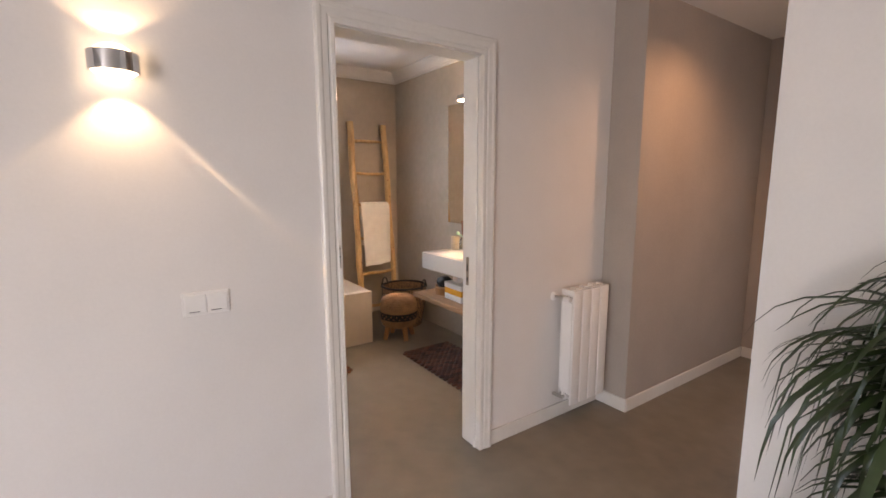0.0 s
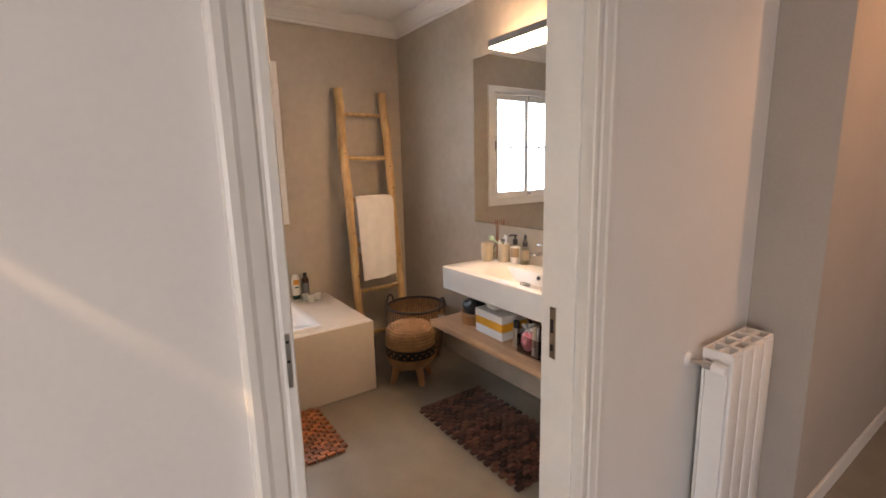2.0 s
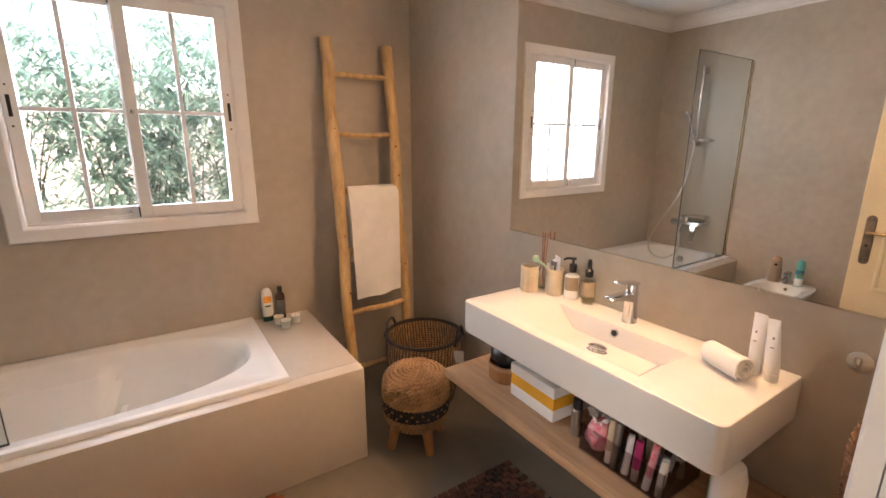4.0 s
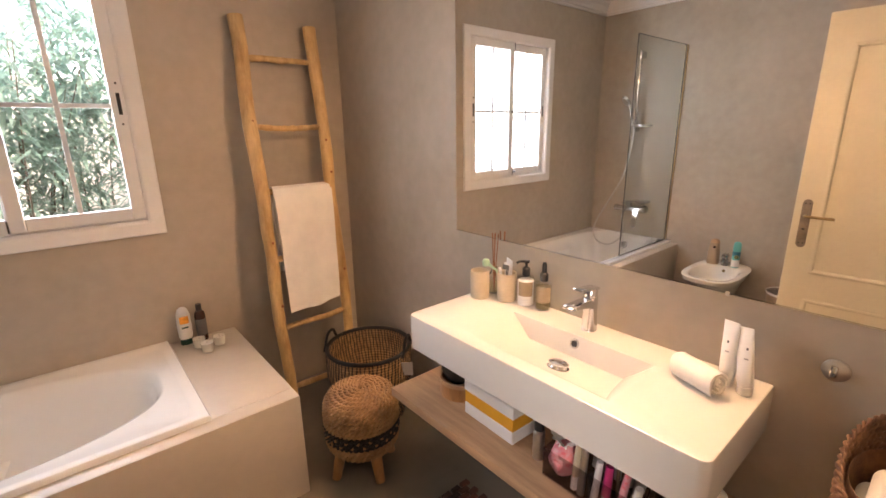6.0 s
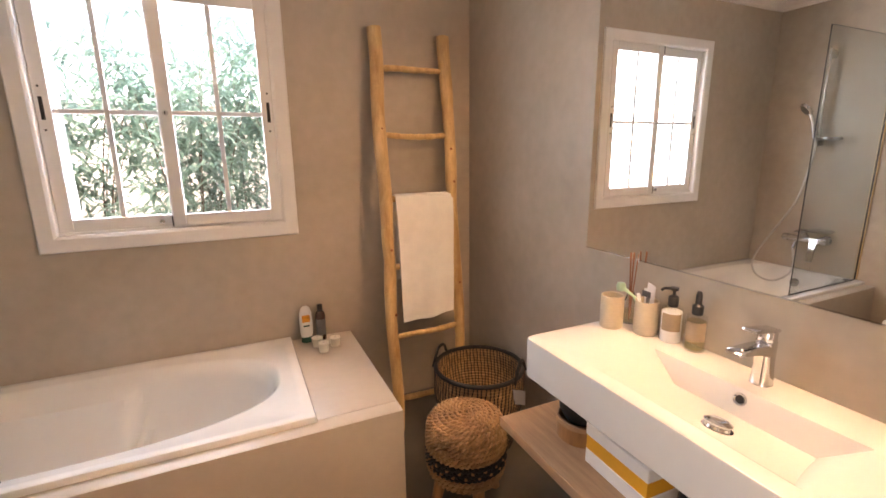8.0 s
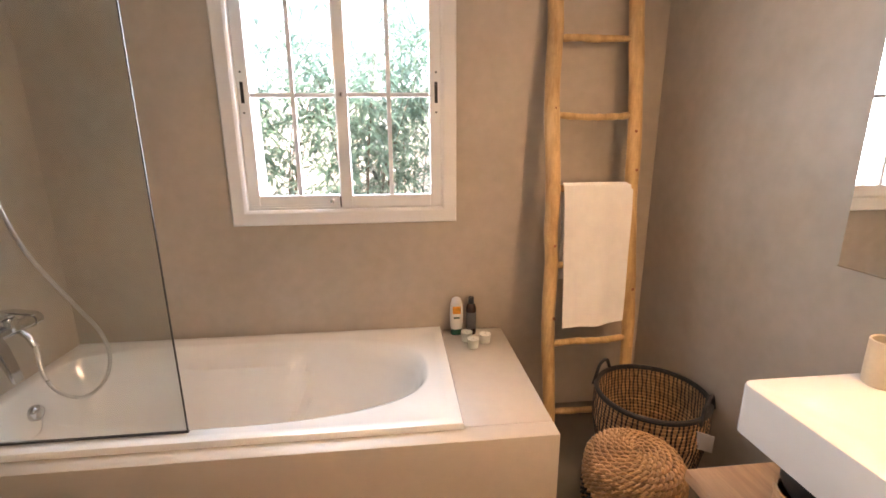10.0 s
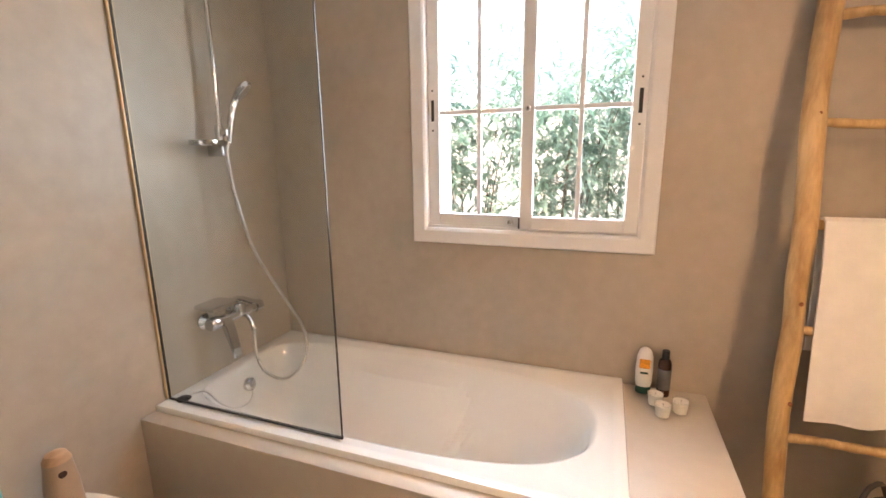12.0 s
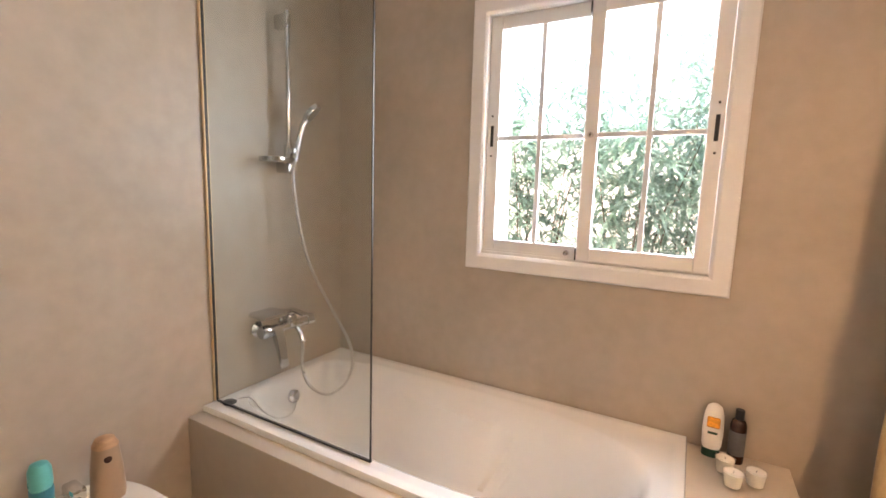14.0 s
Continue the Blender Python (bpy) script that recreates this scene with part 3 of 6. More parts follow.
left, Z0, Z1, ZM = sash(WX0 + 0.004, -1.478, 0.030, "sash")
right, *_ = sash(-1.522, WX1 - 0.004, 0.001, "sash")
for s, x, y in ((left, WX0 + 0.026, 0.018), (right, WX1 - 0.026, -0.011)):
    part("finger_pull", box(x - 0.007, x + 0.007, y - 0.0015, y + 0.002, ZM - 0.045, ZM + 0.045, 0.001, 1), "black", s, "black recessed finger pull", False)
    b = bmesh.new()
    for z in (ZM - 0.085, ZM + 0.085):
        lathe([(0, -0.0015), (0.004, -0.001), (0.0045, 0.002)], (x, y, z), 10, bm=b, m=Matrix.Rotation(radians(90), 4, "X"))
    part("screw", b, "dark_metal", s)
b = lathe([(0, 0.008), (0.008, 0.008), (0.012, 0.003), (0.012, -0.002)], (-1.497, -0.0115, ZM - 0.010), 16, m=Matrix.Rotation(radians(90), 4, "X"))
part("sash_lock", b, "steel", right, "round steel lock")
part("sash_lock_slot", box(-1.499, -1.495, -0.0205, -0.017, ZM - 0.016, ZM - 0.004), "black", right, smooth=False)
b = box(-1.58, -1.555, 0.008, 0.018, WZ0 + 0.03, WZ0 + 0.04, 0.002, 1)
lathe([(0.0, 0.014), (0.010, 0.011), (0.012, 0.004), (0.009, -0.004)], (-1.566, 0.010, WZ0 + 0.038), 12, bm=b, m=Matrix.Rotation(radians(90), 4, "X"))
part("sash_catch", b, "chrome", left, "small steel catch")
part("sash_seal", box(-1.528, -1.5222, -0.010, 0.016, Z0 + 0.002, Z0 + 0.05), "dark_metal", right, smooth=False)
part("sash_seal", box(-1.528, -1.5222, -0.010, 0.016, Z1 - 0.05, Z1 - 0.002), "dark_metal", right, smooth=False)

# kitchen window
window_2 = thing("window_2", (KX, -2.6, KZ0), "wide white kitchen window with dark glazing bars", "window", kind="structure")
loops = []
for d, h in ((0.06, -0.001), (0.06, -0.014), (0.0, -0.014), (0.0, 0.06), (-0.04, 0.06), (-0.04, 0.1)):
    loops.append([Vector(p) for p in ((KX + h, KY0 - d, KZ0 - d), (KX + h, KY1 + d, KZ0 - d), (KX + h, KY1 + d, KZ1 + d), (KX + h, KY0 - d, KZ1 + d))])
part("window_frame", rings(loops), "upvc", window_2, smooth=False)
for i in range(1, 6):
    y = KY0 + (KY1 - KY0) * i / 6
    part("glazing_bar", box(KX + 0.06, KX + 0.075, y - 0.007, y + 0.007, KZ0, KZ1), "upvc", window_2, smooth=False)
part("glazing_bar", box(KX + 0.058, KX + 0.078, KY0, KY1, 1.66, 1.675), "upvc", window_2, smooth=False)
g = part("pane", box(KX + 0.08, KX + 0.084, KY0 + 0.03, KY1 - 0.03, KZ0 + 0.03, KZ1 - 0.03), "pane", window_2, smooth=False)
g.visible_shadow = False

# ---- bathroom: tub ----
LEDGE = 0.47


def bathtub():
    sur = thing("tub_surround", (-1.75, -0.84, 0), "greige microcement surround and ledge built round the bathtub", "tub surround")
    part("front_panel", box(WEST, -0.750, -0.876, -0.8005, 0, LEDGE, 0.005, 2), "ledge", sur, "smooth upright front")
    part("end_ledge", box(-1.072, -0.750, -0.8005, -0.001, 0, LEDGE, 0.005, 2), "ledge", sur, "broad ledge at the tub end")
    part("tub_bed", box(WEST, -1.073, -0.799, -0.001, 0.0, 0.05), "ledge", sur, smooth=False)
    tub = thing("bathtub", (-1.93, -0.41, 0.05), "white acrylic bathtub set into a microcement surround", "bathtub")
    x0, x1, y0, y1 = WEST + 0.002, -1.064, -0.813, -0.001
    cx, cy, ax, ay = (x0 + x1) / 2, (y0 + y1) / 2, (x1 - x0) / 2, (y1 - y0) / 2
    ix, iax = -1.953, 0.783
    rows = [oval(cx, cy, ax, ay, LEDGE - 0.012, 160, 99), oval(cx, cy, ax, ay, LEDGE + 0.016, 160, 99),
            oval(cx, cy, ax - 0.004, ay - 0.004, LEDGE + 0.022, 160, 99), oval(cx, cy, ax - 0.020, ay - 0.020, LEDGE + 0.023, 160, 99),
            oval(cx, cy, ax - 0.046, ay - 0.040, LEDGE + 0.0225, 160, 60), oval(cx, cy, ax - 0.052, ay - 0.046, LEDGE + 0.0185, 160, 40),
            oval(ix, cy, iax + 0.016, 0.334, LEDGE + 0.0185, 160, 2.8, 7), oval(ix, cy, iax + 0.004, 0.322, LEDGE + 0.012, 160, 2.7, 6),
            oval(ix, cy, iax - 0.012, 0.306, LEDGE - 0.02, 160, 2.5, 6), oval(ix - 0.003, cy, iax - 0.022, 0.298, LEDGE - 0.045, 160, 2.5, 6), oval(ix - 0.006, cy, iax - 0.03, 0.292, LEDGE - 0.065, 160, 2.5, 5.5), oval(ix - 0.01, cy, iax - 0.045, 0.284, LEDGE - 0.12, 160, 2.5, 5),
            oval(ix - 0.03, cy, iax - 0.11, 0.255, LEDGE - 0.24, 160, 2.5, 5), oval(ix - 0.05, cy, iax - 0.18, 0.225, LEDGE - 0.335, 160, 2.6, 4.5),
            oval(ix - 0.06, cy, iax - 0.24, 0.18, LEDGE - 0.368, 160, 2.6, 4), oval(ix - 0.07, cy, iax - 0.42, 0.09, LEDGE - 0.374, 160, 2.4, 3)]
    shell = rings(rows, cap1=True)
    for v in shell.verts:
        # arm rests moulded into both flanks
        if v.co.z < LEDGE - 0.01 and abs(v.co.y - cy) > 0.12:
            f = max(0.0, min(1.0, (-1.745 - v.co.x) / 0.018)) * max(0.0, min(1.0, (v.co.x + 2.45) / 0.3))
            v.co.y -= math.copysign(0.055, v.co.y - cy) * f * max(0.0, min(1.0, (LEDGE - 0.03 - v.co.z) / 0.03))
    part("tub_shell", shell, "acrylic", tub)
    b = lathe([(0, 0.016), (0.012, 0.016), (0.026, 0.012), (0.031, 0.006), (0.032, -0.01)], (-2.694, -0.42, 0.395), 24, m=Matrix.Rotation(radians(82), 4, "Y"))
    part("overflow", b, "chrome", tub, "round chrome overflow")
    chain = curve([(-2.677, -0.42, 0.372), (-2.665, -0.46, 0.335), (-2.675, -0.53, 0.34), (-2.69, -0.60, 0.40), (-2.70, -0.65, 0.478), (-2.72, -0.70, 0.494)], 6)
    part("plug_chain", sweep(chain, 0.0022, 6), "steel", tub, "thin chain of the plug")
    plug = lathe([(0, 0.0), (0.030, 0.0), (0.032, 0.006), (0.022, 0.014), (0.008, 0.017), (0, 0.018)], (-2.728, -0.735, LEDGE + 0.011), 20)
    part("plug", plug, "black", tub, "black rubber plug left on the rim")
    b = lathe([(0.0, 0.004), (0.024, 0.004), (0.028, 0.0), (0.028, -0.004)], (-2.28, -0.41, LEDGE - 0.372), 20)
    part("drain", b, "chrome", tub)


bathtub()


def shower():
    sc = thing("shower_screen", (-2.39, -0.752, 0.478), "fixed clear glass shower screen standing on the tub rim", "shower screen")
    sx0, sx1, z0, z1, y = WEST + 0.014, -1.975, LEDGE + 0.026, 2.125, -0.756
    g = part("glass_pane", box(sx0, sx1, y - 0.003, y + 0.003, z0, z1), "screen", sc, "clear slightly green glass", False)
    g.visible_shadow = False
    part("wall_channel", box(WEST + 0.001, WEST + 0.012, y - 0.011, y + 0.011, z0, z1, 0.002, 1), "gold", sc, "warm metal wall channel", False)
    part("side_seal", box(WEST + 0.012, WEST + 0.0145, y - 0.005, y + 0.005, z0, z1), "dark_metal", sc, smooth=False)
    part("edge_seal", box(sx1, sx1 + 0.003, y - 0.0032, y + 0.0032, z0, z1), "dark_metal", sc, "dark edge of the glass", False)
    part("bottom_seal", box(sx0, sx1 + 0.004, y - 0.005, y + 0.005, z0 - 0.003, z0 + 0.001), "dark_metal", sc, smooth=False)
    part("top_edge", box(sx0, sx1, y - 0.0032, y + 0.0032, z1, z1 + 0.002), "dark_metal", sc, smooth=False)

    rail = thing("shower_set", (-2.70, -0.44, 0.70), "chrome shower rail with hand shower and metal hose", "shower")
    rx, ry = -2.714, -0.410
    part("rail", sweep([(rx, ry, 1.445), (rx, ry, 2.125)], 0.010, 14), "chrome", rail)
    for z in (2.085, 1.47):
        b = box(WEST + 0.001, rx + 0.012, ry - 0.014, ry + 0.014, z - 0.03, z + 0.03, 0.006, 2)
        part("rail_bracket", b, "chrome", rail)
    dish = bmesh.new()
    lathe([(0.0, 0.0), (0.062, 0.0), (0.066, 0.004), (0.066, 0.022), (0.062, 0.022), (0.060, 0.006), (0.0, 0.006)], (rx + 0.02, ry - 0.085, 1.482), 28, bm=dish, sy=1.25, sx=0.8)
    part("soap_dish", dish, "chrome", rail, "small chrome soap dish")
    b = sweep([(rx - 0.004, ry, 1.50), (rx - 0.004, ry, 1.565)], 0.019, 14)
    box(rx + 0.006, rx + 0.042, ry - 0.012, ry + 0.02, 1.522, 1.552, 0.006, 2, bm=b)
    part("slider", b, "chrome", rail, "chrome slider holder")
    hx = rx + 0.036
    b = sweep(curve([(hx, ry + 0.006, 1.495), (hx + 0.006, ry + 0.014, 1.565), (hx + 0.014, ry + 0.028, 1.635), (hx + 0.024, ry + 0.044, 1.680)], 6), [0.009] * 4 + [0.0125] * 8 + [0.014] * 6 + [0.014], 12)
    d = Vector((0.62, 0.35, -0.62)).normalized()
    m = d.to_track_quat("Z", "Y").to_matrix().to_4x4()
    lathe([(0.0, -0.016), (0.03, -0.016), (0.050, -0.006), (0.053, 0.008), (0.050, 0.014), (0, 0.014)], (hx + 0.040, ry + 0.060, 1.708), 24, bm=b, m=m, sx=0.8)
    head = part("hand_shower", b, "chrome", rail)
    b = lathe([(0, 0.0155), (0.043, 0.0155), (0.043, 0.014)], (hx + 0.040, ry + 0.060, 1.708), 24, m=m, sx=0.8)
    part("spray_face", b, "steel", head, "grey spray face")
    line = curve([(hx, ry + 0.006, 1.505), (hx, ry - 0.012, 1.437), (-2.668, -0.409, 1.265), (-2.632, -0.375, 1.034), (-2.58, -0.273, 0.788), (-2.55, -0.206, 0.641), (-2.55, -0.171, 0.512),
                  (-2.55, -0.22, 0.425), (-2.56, -0.333, 0.405), (-2.58, -0.427, 0.476), (-2.63, -0.425, 0.553), (-2.666, -0.386, 0.665)], 12)
    radius = [0.0072 + 0.0011 * (i % 2) for i in range(len(line))]
    part("hose", sweep(line, radius, 10), "steel", rail, "ribbed metal hose")

    mx = thing("bath_mixer", (WEST, -0.42, 0.72), "chrome wall-mounted bath mixer with a thermostat shelf", "tap")
    bx, bz = WEST + 0.068, 0.742
    part("body", sweep([(bx, -0.575, bz), (bx, -0.310, bz)], 0.024, 16), "chrome", mx)
    for y in (-0.545, -0.395):
        part("escutcheon", lathe([(0.036, 0), (0.036, 0.008), (0.026, 0.018), (0.018, 0.026), (0.018, 0.066)], (WEST + 0.001, y, bz), 20, m=Matrix.Rotation(radians(90), 4, "Y")), "chrome", mx)
    b = rings([[Vector((WEST + x, y, z)) for x, z in ((0.004, 0.808), (0.104, 0.804), (0.110, 0.807), (0.110, 0.820), (0.104, 0.823), (0.004, 0.826))] for y in (-0.588, -0.584, -0.464, -0.460)], cap0=True, cap1=True)
    part("shelf_plate", b, "chrome", mx, "flat chrome shelf over the mixer", False)
    part("collar", sweep([(bx, -0.582, bz), (bx, -0.570, bz), (bx, -0.540, bz), (bx, -0.535, bz)], [0.024, 0.031, 0.031, 0.026], 18), "chrome", mx)
    part("cartridge", lathe([(0.030, 0.0), (0.030, 0.042), (0.026, 0.050), (0.0, 0.052)], (bx, -0.418, bz), 20), "chrome", mx)
    part("lever", box(bx - 0.026, bx + 0.030, -0.446, -0.390, 0.796, 0.818, 0.008, 2), "chrome", mx)
    part("lever_arm", box(bx + 0.012, bx + 0.104, -0.436, -0.400, 0.806, 0.817, 0.004, 2, turn=Matrix.Rotation(radians(8), 4, "Y")), "chrome", mx)
    b = rings([[Vector((x + u, y + v, z)) for u, v in ((-d, -w), (-d * 0.4, -w * 1.12), (d * 0.4, -w * 1.12), (d, -w), (d, w), (d * 0.4, w * 1.12), (-d * 0.4, w * 1.12), (-d, w))] for x, y, z, d, w in (
        (bx + 0.006, -0.505, 0.748, 0.018, 0.022), (bx + 0.026, -0.506, 0.712, 0.016, 0.021), (bx + 0.048, -0.508, 0.648, 0.011, 0.020), (bx + 0.064, -0.510, 0.586, 0.007, 0.019), (bx + 0.066, -0.510, 0.580, 0.004, 0.017))], cap0=True, cap1=True)
    part("spout", b, "chrome", mx, "flat chrome spout")
    part("knob", lathe([(0.028, 0.0), (0.028, 0.036), (0.022, 0.042), (0, 0.042)], (bx, -0.322, bz), 12, m=Matrix.Rotation(radians(-90), 4, "X")), "chrome", mx)
    part("hose_outlet", sweep([(WEST + 0.118, -0.385, 0.655), (WEST + 0.10, -0.385, 0.70), (bx, -0.385, 0.735)], 0.012, 12), "chrome", mx)


shower()


# ---- bottles and small vessels ----
def bottle(name, at, profile, material, label, category="bottle", group="", sx=1.0, sy=1.0):
    t = thing(name, at, label, category, group)
    part("body", lathe(profile, at, 28, sx=sx, sy=sy), material, t)
    return t


def candle(at, label):
    t = thing("tealight_candle", at, label, "candle", "tealights on the tub ledge")
    part("glass_cup", lathe([(0.0, 0.0), (0.024, 0.0), (0.030, 0.056), (0.028, 0.056), (0.0225, 0.005), (0, 0.005)], at, 24), "pane", t, "clear glass cup")
    w = part("wax", lathe([(0.0, 0.006), (0.0232, 0.006), (0.0282, 0.050), (0.024, 0.048), (0, 0.047)], at, 24), "wax", t, "white wax")
    x, y, z = at
    part("wick", sweep([(x, y, z + 0.046), (x + 0.001, y, z + 0.054)], 0.001, 5), "ink", w)


candle((-0.868, -0.178, LEDGE), "tealight candle in a clear glass cup on the tub ledge")
candle((-0.933, -0.222, LEDGE), "tealight candle in a clear glass cup on the tub ledge")
candle((-0.952, -0.145, LEDGE), "tealight candle in a clear glass cup beside the shampoo")

at = (-0.990, -0.055, LEDGE)
t = bottle("shampoo_bottle", at, [(0.0, 0.028), (0.026, 0.028), (0.031, 0.045), (0.033, 0.10), (0.030, 0.16), (0.022, 0.187), (0.010, 0.196), (0, 0.197)], "white_plastic", "white shampoo bottle standing on its dark green cap", sy=0.6)
part("cap", lathe([(0, 0.0), (0.027, 0.0), (0.029, 0.004), (0.028, 0.03), (0, 0.03)], at, 24, sy=0.62), "green_cap", t, "dark green cap")
part("label", box(at[0] - 0.021, at[0] + 0.019, at[1] - 0.0215, at[1] - 0.0195, LEDGE + 0.115, LEDGE + 0.152, 0.004, 2), "orange", t, "orange fruit print", False)
part("label_print", box(at[0] - 0.016, at[0] + 0.014, at[1] - 0.0218, at[1] - 0.0202, LEDGE + 0.090, LEDGE + 0.098), "green_cap", t, smooth=False)
at = (-0.915, -0.050, LEDGE)
t = bottle("bath_oil_bottle", at, [(0.0, 0.0), (0.024, 0.0), (0.025, 0.01), (0.025, 0.135), (0.020, 0.152), (0.012, 0.158), (0, 0.158)], "brown_bottle", "dark brown bath oil bottle with a black cap")
part("cap", lathe([(0, 0.157), (0.014, 0.157), (0.014, 0.19), (0.012, 0.192), (0, 0.192)], at, 20), "black", t)
part("label", lathe([(0.0253, 0.03), (0.0256, 0.031), (0.0256, 0.115), (0.0253, 0.116)], at, 28), "ink", t, "grey paper label")

# ---- ladder and towel ----


def ladder():
    ld = thing("ladder", (-0.40, -0.33, 0), "rustic peeled-wood towel ladder leaning on the wall", "ladder")
    rnd = random.Random(5)

    def pole(x_top, x_bot, y_top, y_bot, z_top, wob):
        pts, rad = [], []
        for i in range(15):
            s = i / 14
            pts.append((x_bot + (x_top - x_bot) * s + wob[i % len(wob)] * 0.006, y_bot + (y_top - y_bot) * s, z_top * s))
            rad.append(0.027 + 0.009 * s + rnd.uniform(-0.0015, 0.0015))
        pts = curve(pts, 2)
        return sweep(pts, [rad[min(14, i // 2)] for i in range(len(pts))], 12, flat=0.86)

    part("rail", pole(-0.560, -0.592, -0.052, -0.335, 2.035, (0, 1, 0.6, -0.4, -1, -0.3, 0.8)), "bamboo", ld, "knotty pale wooden pole")
    part("rail", pole(-0.183, -0.212, -0.052, -0.335, 2.022, (0.3, -0.6, -1, 0.2, 0.9, 0.5)), "bamboo", ld, "knotty pale wooden pole")
    for i, (z0, z1) in enumerate(((1.842, 1.845), (1.525, 1.520), (1.205, 1.208), (0.86, 0.865), (0.492, 0.512), (0.168, 0.172))):
        y = -0.052 - (2.03 - z0) / 2.03 * 0.283
        xl, xr = -0.56 - (2.03 - z0) * 0.016, -0.183 - (2.03 - z1) * 0.014
        mid = (z0 + z1) / 2 + rnd.uniform(-0.006, 0.006) - 0.004
        b = sweep(curve([(xl, y, z0), (xl + 0.1, y, mid + 0.003), ((xl + xr) / 2, y + 0.002, mid), (xr - 0.1, y, mid + 0.002), (xr, y, z1)], 4), [0.015 + rnd.uniform(-0.002, 0.002) for _ in range(17)], 10)
        part("rung", b, "bamboo", ld)
    for x, z, xb in ((-0.560, 1.55, -1), (-0.572, 0.95, 1), (-0.575, 0.62, 1), (-0.187, 1.45, -1), (-0.195, 1.28, 1), (-0.200, 0.74, 1)):
        y = -0.052 - (2.03 - z) / 2.03 * 0.283
        b = lathe([(0, 0.004), (0.005, 0.003), (0.008, -0.004)], (x + xb * 0.006, y - 0.0275, z), 10, m=Matrix.Rotation(radians(90), 4, "X"))
        part("knot", b, "reed", ld, "dark knot")


ladder()


def draped_towel():
    """A bath towel folded over the third rung, following the lean of the ladder."""
    nx, rows = 15, []
    z_top, y_r = 1.222, -0.163
    line = []
    for i in range(25):
        s = i / 24
        line.append((y_r - 0.026 - 0.112 * s - 0.004 * math.sin(s * 9), z_top - 0.005 - 0.625 * s))
    back = [(y_r + 0.024 - 0.06 * i / 11, z_top - 0.01 - 0.42 * i / 11) for i in range(12)]
    top = [(y_r + 0.020 * math.cos(a), z_top - 0.004 + 0.010 * math.sin(a)) for a in (0.7, 1.57, 2.4)]
    full = back[::-1] + top + line
    for k, (y, z) in enumerate(full):
        f = max(0.0, (z_top - z) / 0.63)
        row = []
        for i in range(nx):
            u = i / (nx - 1)
            x = -0.522 - 0.008 * f + u * (0.322 - 0.040 * f) + 0.006 * math.sin(f * 5) * f
            w = 0.005 * math.sin(u * 7 + 1.2) * f + 0.004 * math.sin(u * 15 + f * 3) * f
            row.append(Vector((x, y + w, z + 0.026 * (u - 0.5) * f + 0.004 * math.sin(u * 7 + 0.6) * f)))
        rows.append(row)
    b = bmesh.new()
    grid = [[b.verts.new(p) for p in r] for r in rows]
    for r0, r1 in zip(grid, grid[1:]):
        for i in range(nx - 1):
            b.faces.new((r0[i], r0[i + 1], r1[i + 1], r1[i]))
    bmesh.ops.recalc_face_normals(b, faces=b.faces)
    bmesh.ops.solidify(b, geom=b.faces[:], thickness=0.009)
    t = thing("bath_towel", (-0.37, -0.25, 0.59), "white terry bath towel hung over a ladder rung", "towel")
    part("cloth", b, "towel", t)


draped_towel()


# ---- woven basket and stool ----
def braid(loop, radius, m_name, parent, name, label="", pitch=0.03):
    """Two twisted strands along a closed loop."""
    pts = [Vector(p) for p in loop]
    k = len(pts)
    b = bmesh.new()
    for ph in (0, math.pi):
        out = []
        for i in range(k):
            d = (pts[(i + 1) % k] - pts[i - 1]).normalized()
            side = d.cross(Vector((0, 0, 1))).normalized()
            up = side.cross(d)
            turns = max(1, round(k * (pts[1] - pts[0]).length / pitch))
            a = ph + (k * 2.39 + 97 * math.sin(pts[0].z * 1733)) + 2 * math.pi * turns * i / k + 0.2 * math.sin(i * 0.4 + pts[0].z * 500)
            out.append(pts[i] + radius * 0.58 * (math.cos(a) * side + math.sin(a) * up))
        sweep(out, radius * 0.49, 6, bm=b, closed=True)
    return part(name, b, m_name, parent, label)


def ring_points(c, r, z, n):
    return [(c[0] + r * math.cos(2 * math.pi * i / n), c[1] + r * math.sin(2 * math.pi * i / n), z) for i in range(n)]


